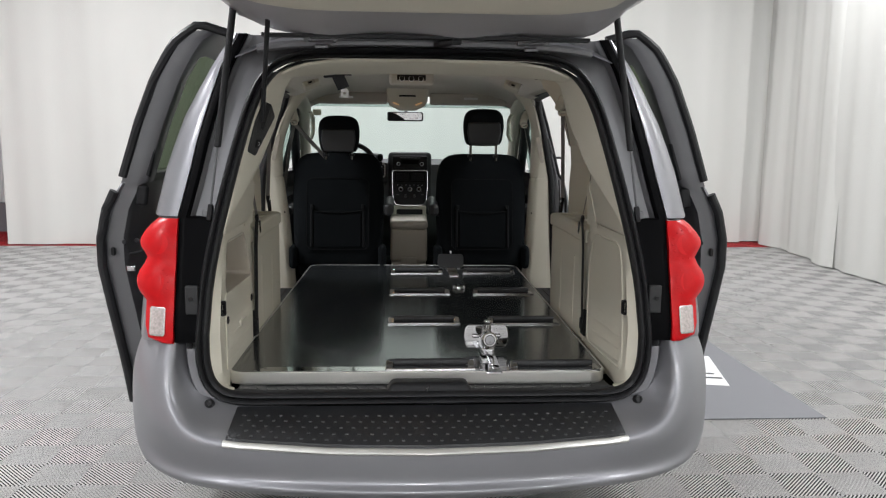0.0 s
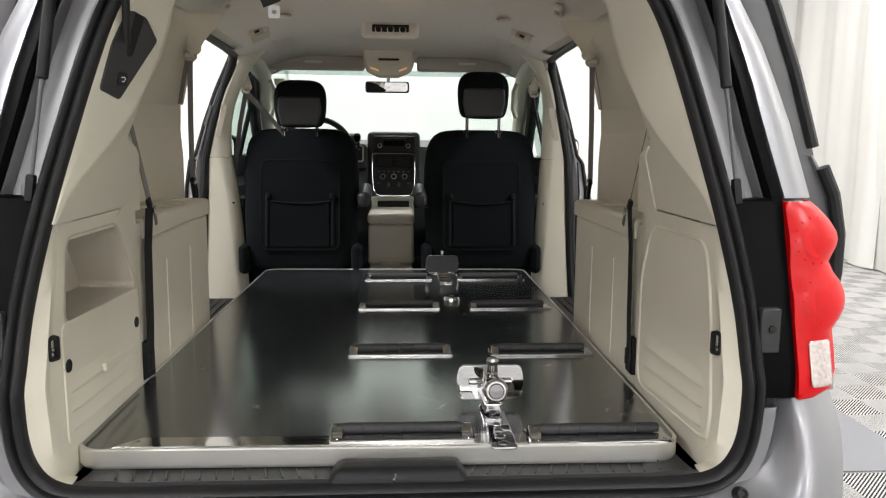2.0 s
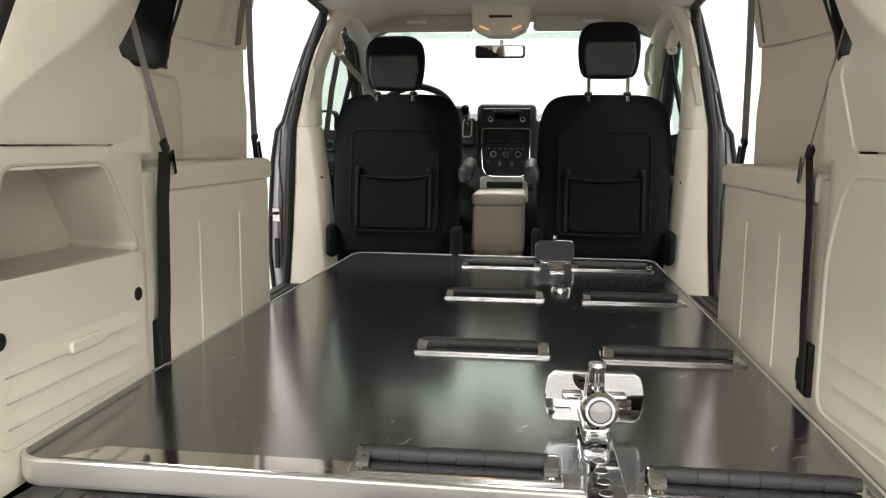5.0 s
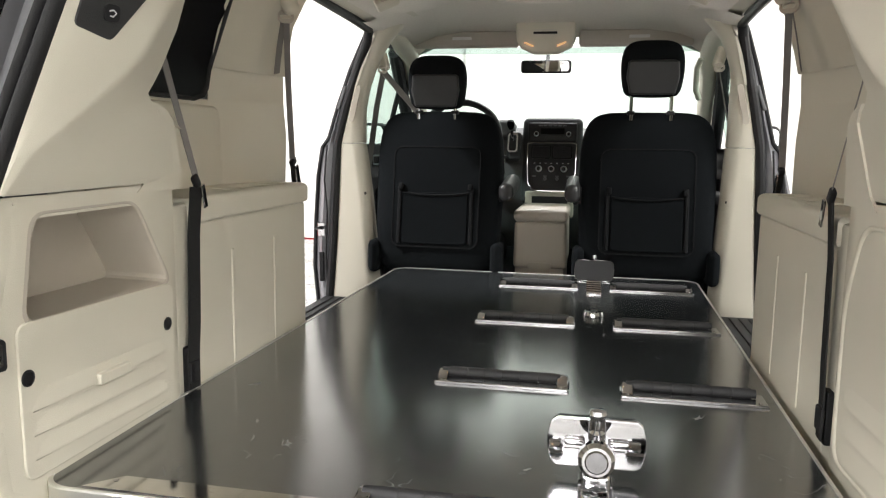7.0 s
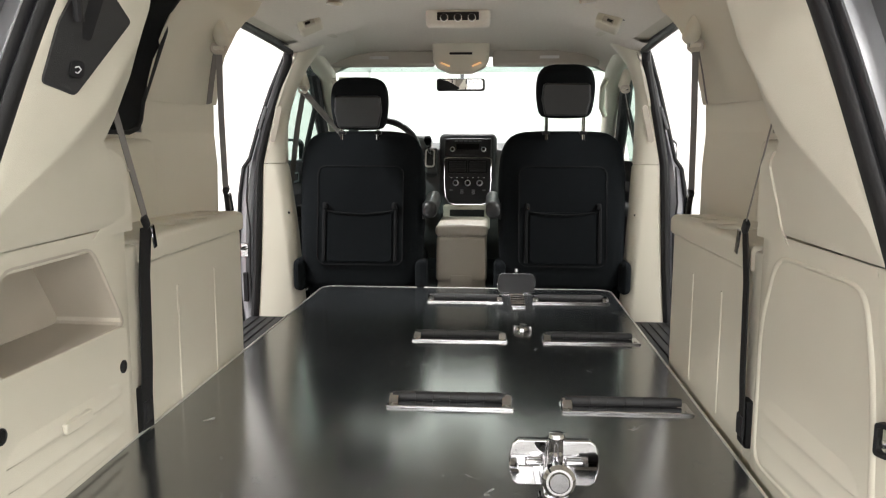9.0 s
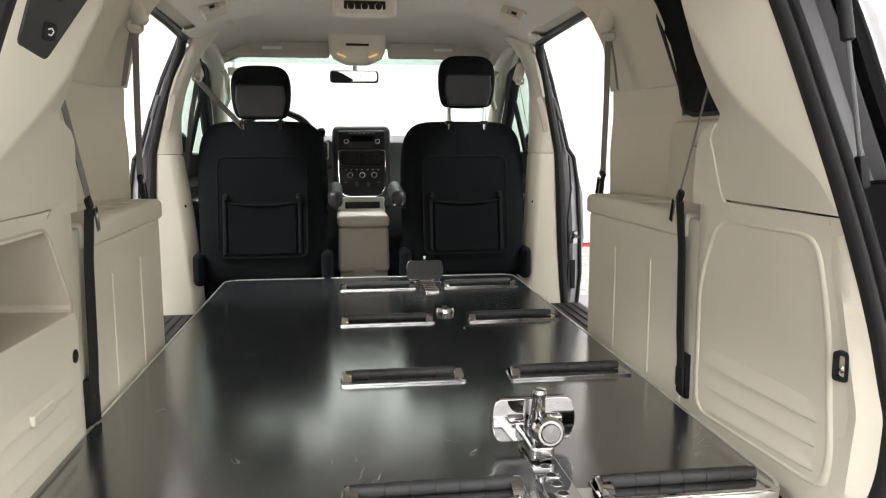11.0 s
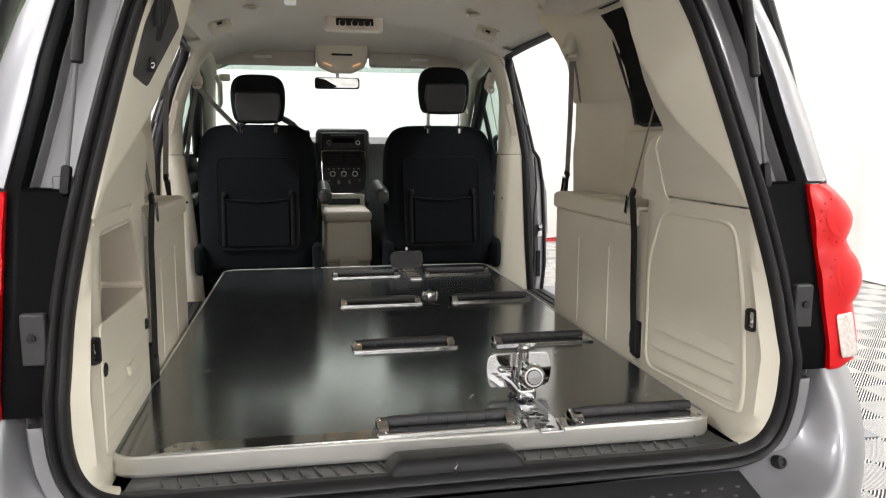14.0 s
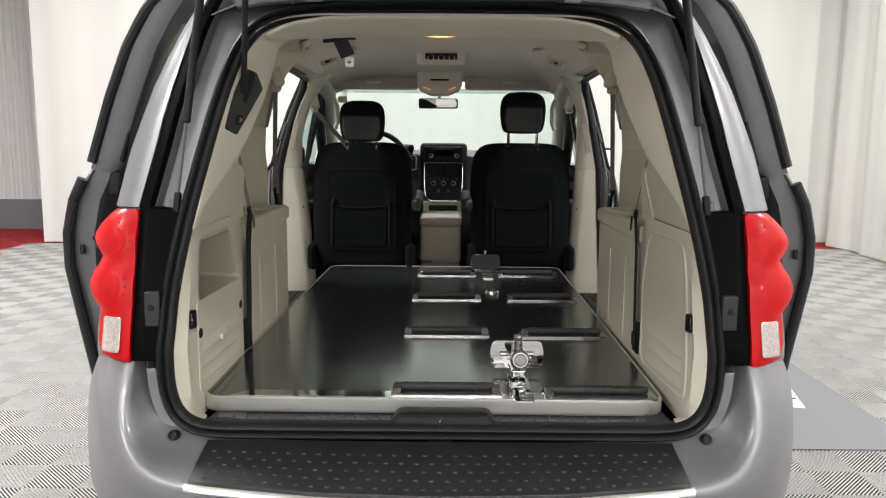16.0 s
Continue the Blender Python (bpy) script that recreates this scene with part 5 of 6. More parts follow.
for y, zc, ze, hw in ((0.06, 1.600, 1.55, 0.47), (0.10, 1.600, 1.56, 0.48), (0.17, 1.612, 1.57, 0.49), (0.21, 1.650, 1.575, 0.51), (0.32, 1.675, 1.58, 0.55), (0.6, 1.700, 1.59, 0.62), (1.1, 1.712, 1.615, 0.64), (1.6, 1.715, 1.62, 0.645), (1.95, 1.712, 1.62, 0.645), (2.12, 1.708, 1.62, 0.645), (2.24, 1.702, 1.62, 0.65), (2.45, 1.688, 1.60, 0.66), (2.72, 1.640, 1.585, 0.68)):
    row = []
    for u in (-1, -0.93, -0.84, -0.74, -0.66, -0.58, -0.3, 0, 0.3, 0.58, 0.66, 0.74, 0.84, 0.93, 1):
        a = abs(u)
        f = lerp(a, [0, 0.58, 0.66, 0.74, 0.84, 0.93, 1], [1, 0.98, 0.86, 0.6, 0.42, 0.25, 0.0])
        if y > 2.2:
            f = lerp(a, [0, 0.84, 0.93, 1], [1, 0.98, 0.7, 0.0])
        if y < 0.2:
            f = lerp(a, [0, 0.7, 0.9, 1], [1, 0.97, 0.7, 0.0])
        row.append((u * hw, y, ze + (zc - ze) * f))
    rows.append(row)
over = [[(u * 0.72, y, lerp(y, [2.08, 2.45, 2.76], [1.716, 1.698, 1.648]) - 0.085 * abs(u) ** 3) for u in np.linspace(-1, 1, 15)] for y in (2.08, 2.3, 2.45, 2.6, 2.76)]
part("headliner_backing", grid(over), LINER, van, "pale headliner front edge")
liner = part("headliner", grid(rows), LINER, van, "pale grey-beige cloth headliner", sub=1)
header = []
for k in range(25):
    x = -0.455 + 0.91 * k / 24
    z = lerp(abs(x), [0, 0.30, 0.40, 0.455], [1.602, 1.596, 1.580, 1.552])
    f = lerp(abs(x), [0.0, 0.33, 0.40, 0.455], [1.0, 1.0, 0.72, 0.22])
    header.append([(x, 0.115 + f * d, z + e * (1.0 if e > 0 else f)) for d, e in ((0.0, 0.006), (0.010, -0.002), (0.08, -0.010), (0.13, -0.015), (0.17, -0.024), (0.19, -0.022), (0.215, 0.06))])
part("rear_header", grid(header), BEIGE, van, "beige rear roof header lining", thick=0.003)


def eye(w, d):
    """A pointed oval outline."""
    return [(w / 2 * math.cos(k * math.pi / 14), d / 2 * math.copysign(abs(math.sin(k * math.pi / 14)) ** 1.25, math.sin(k * math.pi / 14))) for k in range(28)]


dome_light = part("dome_light", prism(eye(0.160, 0.092), 0.012, pose(-0.017, 1.172, 1.7115, 180, 0, 0), 0.004), LINER, liner)
part("lamp_lens", prism(eye(0.134, 0.070), 0.008, pose(-0.017, 1.172, 1.702, 180, 0, 0), 0.003), WARM_GLOW, dome_light, "warm glowing dome lamp lens")
unit = part("rear_climate_panel", rbox((0.24, 0.16, 0.075), (-0.017, 1.92, 1.695), 0.018, 4, (8, 0, 0)), LINER, liner, "overhead rear climate control panel")
part("face", rbox((0.155, 0.010, 0.030), (-0.017, 1.838, 1.690), 0.004, 2), BLACK_PLASTIC, unit)
for x in (-0.068, -0.017, 0.034):
    part("knob", lathe([(0.0, 0.0035), (0.0145, 0.0035), (0.0155, 0.0)], 20, facing(x, 1.834, 1.683, 0, -1, 0)), RING, unit, "bright knob ring")
    part("knob_cap", lathe([(0.0, 0.018), (0.010, 0.017), (0.0125, 0.012), (0.0128, 0.002)], 18, facing(x, 1.834, 1.6845, 0, -1, 0)), BLACK_PLASTIC, unit, "black knob")
for s in (-1, 1):
    vx = 0.546 if s < 0 else 0.516
    vm = pose(s * vx, 1.730, 1.648, -22, s * 24, -s * 12)
    v = part("roof_vent", rbox((0.086, 0.062, 0.050), (0, 0, 0), 0.010, 3), BEIGE, liner, "beige overhead air vent")
    v.matrix_local = vm
    part("vent_slot", rbox((0.040, 0.014, 0.022), (0, -0.029, -0.012), 0.003, 2), BEIGE_DARK, v)
    part("vent_slit", rbox((0.020, 0.008, 0.010), (s * 0.006, -0.0345, -0.013), 0.002, 2), BLACK_PLASTIC, v, "dark vent slit")
    part("vent_gap", rbox((0.100, 0.020, 0.008), (0, -0.018, 0.024), 0.003, 2), DARK_GREY, v)
    lamp_m = pose(s * 0.432, 1.585, 1.701, 180, -s * 14, s * 62)
    rl = part("reading_lamp", prism(eye(0.150, 0.062), 0.010, lamp_m, 0.003), LINER, liner, "unlit oval reading lamp")
    part("lamp_lens", prism(eye(0.110, 0.042), 0.008, lamp_m @ pose(0, 0, 0.005), 0.002), PRINT_WHITE, rl, "clear oval lens")
    hook = part("coat_hook", rbox((0.034, 0.130, 0.022), (s * 0.524, 1.04, 1.640), 0.009, 3, (0, s * 30, -s * 14)), BEIGE, liner, "folded coat hook")
    part("hook_tongue", rbox((0.016, 0.070, 0.016), (s * 0.517, 1.02, 1.630), 0.007, 3, (8, s * 30, -s * 14)), BEIGE_DARK, hook)
    vis = part("sun_visor", rbox((0.498, 0.034, 0.078), (s * 0.384 - 0.020, 2.615, 1.621), 0.016, 4, (-14, 0, 0)), VISOR, liner, "folded cloth sun visor")
    part("visor_label", prism(round_rect(0.09, 0.016, 0.004), 0.001, facing(s * 0.40 - 0.02, 2.5965, 1.624, 0, -1, -0.25)), PRINT_WHITE, vis, "pale visor label")
console = part("overhead_console", prism([(-0.135, 0.075), (-0.128, -0.02), (-0.11, -0.052), (-0.05, -0.080), (0.05, -0.080), (0.11, -0.052), (0.128, -0.02), (0.135, 0.075)], 0.22, facing(-0.03, 2.72, 1.645, 0, -1, -0.12), 0.02, 4), BEIGE, liner, "overhead console with two lit map lamps")
part("slot", rbox((0.105, 0.012, 0.010), (-0.03, 2.499, 1.632), 0.003, 2), BLACK_PLASTIC, console)
for s in (-1, 1):
    part("map_lamp", rbox((0.044, 0.012, 0.007), (-0.03 + s * 0.072, 2.499, 1.583), 0.003, 2, (0, s * -22, 0)), MAP_GLOW, console, "warm lit map lamp")
    part("visor_pivot", lathe([(0.0, 0.018), (0.045, 0.014), (0.055, 0.0)], 18, facing(-0.03 + s * 0.20, 2.66, 1.655, 0, -0.6, -0.8)), LINER, console)
mirror = part("rear_view_mirror", rbox((0.24, 0.035, 0.062), (-0.04, 2.78, 1.513), 0.015, 4), BLACK_PLASTIC, van, "black rear-view mirror")
part("mirror_glass", prism(round_rect(0.222, 0.048, 0.014), 0.002, facing(-0.04, 2.7615, 1.513, -0.09, -1, -0.16)), MIRROR, mirror)
part("stem", tube([(-0.035, 2.79, 1.53), (-0.035, 2.84, 1.57)], 0.010), BLACK_PLASTIC, mirror)
rows = [[(x * w, y - 0.05 * abs(x) ** 2, z) for x in np.linspace(-1, 1, 9)] for w, y, z in ((0.69, 2.74, 1.600), (0.72, 3.05, 1.44), (0.76, 3.38, 1.26), (0.80, 3.70, 1.08))]
ws = part("windscreen", grid(rows), WINDSCREEN, van, "clear green-tinted windscreen")
ws.visible_shadow = False
rows = [[(x * w, y - 0.05 * abs(x) ** 2 - 0.004, z) for x in np.linspace(-1, 1, 9)] for w, y, z in ((0.68, 2.745, 1.597), (0.69, 2.79, 1.573))]
part("screen_band", grid(rows), pane("shade_band", (0.55, 0.62, 0.60)), ws)
part("screen_sticker", prism(round_rect(0.055, 0.04, 0.006), 0.001, facing(-0.625, 2.80, 1.535, 0, -1, -0.4)), material("sticker", (0.55, 0.55, 0.42), 0.6), ws, "small pale windscreen sticker")
part("scuttle", rbox((1.84, 0.5, 0.68), (0, 3.85, 0.74), 0.05), BLACK_PLASTIC, van)


# ---- dashboard ----
dash = thing("dashboard", "dark grey dashboard with radio, vents and climate knobs", "dashboard")
rows = []
for y, z in ((3.05, 0.60), (2.94, 0.72), (2.90, 0.95), (2.91, 1.10), (2.95, 1.19), (3.03, 1.228), (3.3, 1.215), (3.68, 1.09)):
    rows.append([(x, y + 0.05 * (abs(x) / 0.78) ** 2, z - 0.03 * (abs(x) / 0.78) ** 4) for x in np.linspace(-0.78, 0.78, 17)])
part("body", grid(rows), DASH, dash, thick=0.01)
part("hood", rbox((0.40, 0.22, 0.10), (-0.40, 3.0, 1.215), 0.04, 4), DASH, dash, "instrument hood")
stack = part("centre_panel", rbox((0.30, 0.10, 0.44), (-0.006, 2.945, 1.055), 0.03, 4, (-8, 0, 0)), STACK, dash)
radio = part("radio", rbox((0.243, 0.025, 0.098), (-0.005, 2.905, 1.203), 0.010, 3, (-10, 0, 0)), BLACK_PLASTIC, dash, "black car radio with display and two knobs")
part("display", rbox((0.12, 0.006, 0.030), (-0.005, 2.890, 1.210), 0.002, 1, (-10, 0, 0)), BLACK_GLOSS, radio)
for x in (-0.085, 0.075):
    part("knob", lathe([(0.0, 0.014), (0.009, 0.013), (0.012, 0.009), (0.013, 0.0)], 18, facing(x, 2.890, 1.195, 0, -1, 0.17)), RING, radio, "bright ringed knob")
    part("knob_cap", lathe([(0.0, 0.0165), (0.008, 0.016), (0.009, 0.012)], 14, facing(x, 2.890, 1.195, 0, -1, 0.17)), BLACK_PLASTIC, radio)
for k in range(6):
    part("key", rbox((0.018, 0.004, 0.006), (-0.065 + 0.024 * k, 2.884, 1.237), 0.001, 1), DARK_GREY, radio)
outline = [(-0.122, 0.118), (-0.10, 0.123), (0.10, 0.123), (0.122, 0.118), (0.122, 0.0), (0.116, -0.08), (0.098, -0.112), (0.07, -0.120), (-0.07, -0.120), (-0.098, -0.112), (-0.116, -0.08), (-0.122, 0.0)]
mm = facing(-0.006, 2.888, 1.030, 0, -1, 0.1)
part("bezel", ring(outline, [(x * 0.975, y * 0.975) for x, y in outline], 0.008, mm), CHROME, dash, "bright chrome bezel round the controls")
part("panel", prism([(x * 0.955, y * 0.955) for x, y in outline], 0.004, mm), BLACK_PLASTIC, dash)
for x in (-0.052, 0.052):
    vent = part("air_vent", ring(round_rect(0.098, 0.066, 0.008), round_rect(0.088, 0.056, 0.006), 0.008, mm @ pose(x, 0.075, 0.004)), BLACK_GLOSS, dash, "black slatted air vent")
    for k in range(5):
        part("slat", rbox((0.088, 0.005, 0.003), (0, 0, 0), 0.001, 1), BLACK_PLASTIC, vent).matrix_local = mm @ pose(x, 0.053 + 0.011 * k, 0.008, 25, 0, 0)
for x in (-0.062, 0.0, 0.062):
    k = part("climate_knob", lathe([(0.0, 0.018), (0.010, 0.017), (0.014, 0.012), (0.0165, 0.0)], 20, mm @ pose(x, -0.008, 0.004)), RING, dash, "bright ringed climate knob")
    part("knob_cap", lathe([(0.0, 0.020), (0.010, 0.0195), (0.011, 0.014)], 16, mm @ pose(x, -0.008, 0.004)), BLACK_PLASTIC, k)
for x in (-0.085, -0.03, 0.03, 0.085):
    part("key", rbox((0.018, 0.007, 0.005), (0, 0, 0), 0.001, 1), DARK_GREY, dash).matrix_local = mm @ pose(x, -0.045, 0.006)
for x in (-0.03, 0.03):
    part("small_knob", lathe([(0.0, 0.012), (0.007, 0.011), (0.009, 0.0)], 14, mm @ pose(x, -0.058, 0.004)), DARK_GREY, dash)
for k in range(7):
    part("print_bar", rbox((0.008, 0.003, 0.001), (0, 0, 0), 0.0, 1), PRINT_WHITE, dash).matrix_local = mm @ pose(-0.084 + 0.028 * k, 0.020, 0.005)
part("lower_tray", rbox((0.245, 0.10, 0.135), (-0.012, 2.915, 0.845), 0.015, 3), BEIGE_DARK, dash, "beige lower dash bin")
part("tray_mouth", rbox((0.180, 0.01, 0.036), (-0.008, 2.8635, 0.868), 0.005, 2), BLACK_PLASTIC, dash)
part("glovebox_line", rbox((0.42, 0.01, 0.14), (0.42, 2.915, 0.98), 0.02, 3, (-5, 0, 0)), DASH, dash)
pod = part("shifter_pod", rbox((0.07, 0.05, 0.15), (-0.195, 2.885, 1.13), 0.015, 3, (-20, 0, 8)), STACK, dash)
part("gate_trim", ring(round_rect(0.05, 0.10, 0.015), round_rect(0.036, 0.086, 0.01), 0.006, facing(-0.199, 2.855, 1.150, 0, -1, 0.4)), EDGE_METAL, pod, "bright gear gate")
part("lever", tube([(-0.198, 2.87, 1.16), (-0.203, 2.835, 1.205)], 0.007), CHROME, pod)
part("lever_knob", lathe([(0.0, 0.03), (0.016, 0.026), (0.020, 0.012), (0.017, -0.005), (0.010, -0.018), (0.0, -0.02)], 18, facing(-0.208, 2.830, 1.234, 0, -0.5, 1)), BLACK_GLOSS, pod, "black gear knob")

keys = thing("key_ring", "car keys hanging from the ignition on a ring", "keys")
part("loop", ring([(0.013 * math.cos(a * math.pi / 10), 0.013 * math.sin(a * math.pi / 10)) for a in range(20)], [(0.0105 * math.cos(a * math.pi / 10), 0.0105 * math.sin(a * math.pi / 10)) for a in range(20)], 0.002, facing(-0.235, 2.75, 1.060, 0.3, -1, 0)), CHROME, keys)
part("ignition", lathe([(0.0, 0.0), (0.016, 0.0), (0.018, 0.006), (0.018, 0.17)], 16, facing(-0.235, 2.765, 1.072, 0, 1, 0)), BLACK_PLASTIC, keys)
for u, m in ((-6, CHROME), (9, BLACK_PLASTIC), (22, CHROME)):
    part("key", rbox((0.012, 0.003, 0.050), (0, 0, -0.034), 0.001, 1), m, keys).matrix_local = pose(-0.235, 2.748, 1.055, 0, u, 0)

wheel = thing("steering_wheel", "black leather-look steering wheel behind the driver's seat", "steering wheel")
m = facing(-0.41, 2.50, 1.165, 0, -0.92, 0.42)
bm = bmesh.new()
n, k = 40, 10
vs = [[bm.verts.new(((0.185 + 0.016 * math.cos(b * 2 * math.pi / k)) * math.cos(a * 2 * math.pi / n), (0.185 + 0.016 * math.cos(b * 2 * math.pi / k)) * math.sin(a * 2 * math.pi / n), 0.016 * math.sin(b * 2 * math.pi / k))) for b in range(k)] for a in range(n)]
for a in range(n):
    for b in range(k):
        bm.faces.new((vs[a][b], vs[(a + 1) % n][b], vs[(a + 1) % n][(b + 1) % k], vs[a][(b + 1) % k]))
bm.transform(m)
part("rim", bm, VINYL, wheel)
part("hub", rbox((0.17, 0.13, 0.05), (0, 0, 0), 0.03, 3), VINYL, wheel).matrix_local = m @ pose(0, 0, -0.02)
for a in (0, 180, 270):
    part("spoke", rbox((0.12, 0.03, 0.016), (0.12, 0, 0), 0.006, 2), VINYL, wheel).matrix_local = m @ pose(0, 0, -0.01, 0, 0, a)
part("column", tube([(-0.41, 2.53, 1.14), (-0.41, 2.95, 0.98)], 0.04, 12), BLACK_PLASTIC, wheel)

# ---- floor console between the seats ----
box = thing("centre_console", "beige centre console box between the front seats", "console")
part("body", rbox((0.236, 0.42, 0.21), (-0.019, 2.59, 0.70), 0.018, 3, (0, 0, 0), 0.97), BEIGE_DARK, box)
part("base", rbox((0.22, 0.40, 0.15), (-0.019, 2.60, 0.525), 0.01, 2), BEIGE_DARK, box)
part("lid", rbox((0.240, 0.43, 0.055), (-0.019, 2.59, 0.830), 0.022, 4), BEIGE_DARK, box, "padded beige lid")
part("rim_strip", tube([(-0.10, 2.398, 0.854), (-0.02, 2.392, 0.857), (0.065, 2.398, 0.854)], 0.003), EDGE_METAL, box, "bright strip along the lid")
part("rear_pocket", rbox((0.10, 0.008, 0.05), (-0.019, 2.378, 0.60), 0.004, 2), BEIGE_DARK, box)


# ---- front seats ----
def front_seat(x, top, inner, head_x):
    seat = thing("bucket_seat", "black cloth front seat with headrest and map pocket", "seat", "front seats")
    lean = pose(x, 2.10, 0.62, -9, 0, 0)
    back_rows = []
    for z, hw, r0, f0 in ((-0.03, 0.245, 0.015, 0.17), (0.06, 0.262, 0.0, 0.20), (0.25, 0.270, 0.0, 0.20), (0.45, 0.274, 0.0, 0.19), (0.575, 0.266, 0.004, 0.18), (0.635, 0.243, 0.014, 0.165), (0.668, 0.205, 0.036, 0.14), (0.678, 0.135, 0.060, 0.115)):
        ring_pts = []
        for u in np.linspace(0, 2 * math.pi, 28, endpoint=False):
            cx, cy = math.cos(u), math.sin(u)
            e = 0.42
            px = hw * math.copysign(abs(cx) ** e, cx)
            py = (r0 + f0) / 2 + (f0 - r0) / 2 * math.copysign(abs(cy) ** e, cy)
            ring_pts.append((px, py, z))
        back_rows.append(ring_pts)
    bm = grid(back_rows, closed=True)
    bmesh.ops.holes_fill(bm, edges=bm.edges[:], sides=0)
    bm.transform(lean)
    back = part("backrest", bm, CLOTH, seat, "black cloth backrest", sub=1)
    board = prism(round_rect(0.365, 0.42, 0.035), 0.006, lean @ facing(0, 0.001, 0.305, 0, -1, 0), 0.003)
    part("back_board", board, CLOTH, back, "black hard backrest panel")
    part("board_edge", ring(round_rect(0.370, 0.426, 0.038), round_rect(0.360, 0.416, 0.033), 0.0085, lean @ facing(0, 0.001, 0.305, 0, -1, 0)), SEAT_TRIM, back)
    part("map_pocket", prism(round_rect(0.275, 0.215, 0.02), 0.006, lean @ facing(0, -0.006, 0.215, 0, -1, 0), 0.003), CLOTH, back, "sagging map pocket")
    sag = [(u, -0.012 - 0.003 * (1 - (u / 0.14) ** 2), 0.322 - 0.012 * (1 - (u / 0.14) ** 2)) for u in np.linspace(-0.14, 0.14, 9)]
    bm = tube(sag, 0.004, 6)
    bm.transform(lean)
    part("pocket_hem", bm, SEAT_TRIM, back)
    for u in (-1, 1):
        bm = rbox((0.016, 0.012, 0.235), (u * 0.153, -0.005, 0.225), 0.005, 2)
        rbox((0.020, 0.022, 0.028), (u * 0.148, -0.012, 0.345), 0.006, 2, (0, 0, 0), 1.0, bm)
        bm.transform(lean)
        part("bag_hook", bm, SEAT_TRIM, back, "black pocket rail with bag hook")
        part("hinge_cover", rbox((0.05, 0.12, 0.14), (x + u * 0.262, 2.16, 0.665), 0.03, 3), CLOTH, seat)
        part("headrest_post", tube([(head_x + u * 0.074, 2.075, 1.24), (head_x + u * 0.074, 2.065, top - 0.12)], 0.0075, 10), CHROME, seat, "chrome headrest post")
        part("post_collar", rbox((0.03, 0.03, 0.016), (head_x + u * 0.074, 2.08, 1.268), 0.005, 2), BLACK_PLASTIC, seat)
    rows = []
    for z, hw, dp in ((-0.215, 0.087, 0.035), (-0.198, 0.107, 0.05), (-0.14, 0.117, 0.056), (-0.08, 0.120, 0.058), (-0.035, 0.112, 0.054), (-0.012, 0.092, 0.044), (0.0, 0.055, 0.025)):
        rows.append([(head_x + hw * math.copysign(abs(math.cos(u)) ** 0.5, math.cos(u)), 2.085 + dp * math.copysign(abs(math.sin(u)) ** 0.6, math.sin(u)), top + z) for u in np.linspace(0, 2 * math.pi, 24, endpoint=False)])
    bm = grid(rows, closed=True)
    bmesh.ops.holes_fill(bm, edges=bm.edges[:], sides=0)
    head = part("headrest", bm, CLOTH, seat, "black headrest", sub=1)
    part("headrest_shell", prism([(-0.097, 0.0), (-0.084, -0.058), (-0.076, -0.064), (0.076, -0.064), (0.084, -0.058), (0.097, 0.0), (0.092, 0.056), (0.080, 0.064), (-0.080, 0.064), (-0.092, 0.056)], 0.018, facing(head_x, 2.044, top - 0.141, 0, -1, -0.1), 0.009, 3), VINYL, head, "smooth black headrest shell")
    part("cushion", rbox((0.50, 0.52, 0.16), (x, 2.44, 0.63), 0.05, 4, (6, 0, 0)), CLOTH, seat)
    part("seat_base", rbox((0.44, 0.46, 0.12), (x, 2.42, 0.51), 0.02, 2), BLACK_PLASTIC, seat)
    arm = part("armrest", rbox((0.06, 0.30, 0.075), (head_x + inner * 0.285, 2.22, 0.965), 0.028, 4, (6, 0, 0)), VINYL, seat, "padded black armrest")
    part("arm_pivot", lathe([(0.0, 0.02), (0.03, 0.018), (0.035, 0.0)], 16, facing(head_x + inner * 0.25, 2.16, 0.94, inner, 0, 0)), BLACK_PLASTIC, arm)
    return seat


front_seat(-0.444, 1.492, 1, -0.427)
front_seat(0.414, 1.540, -1, 0.406)


# ---- belts ----
def belt(name, label, strap_points, width, across=(0, 1, 0)):
    t = thing(name, label, "seat belt", "seat belts")
    part("webbing", ribbon(strap_points, width, 0.0025, across), WEBBING, t)
    return t


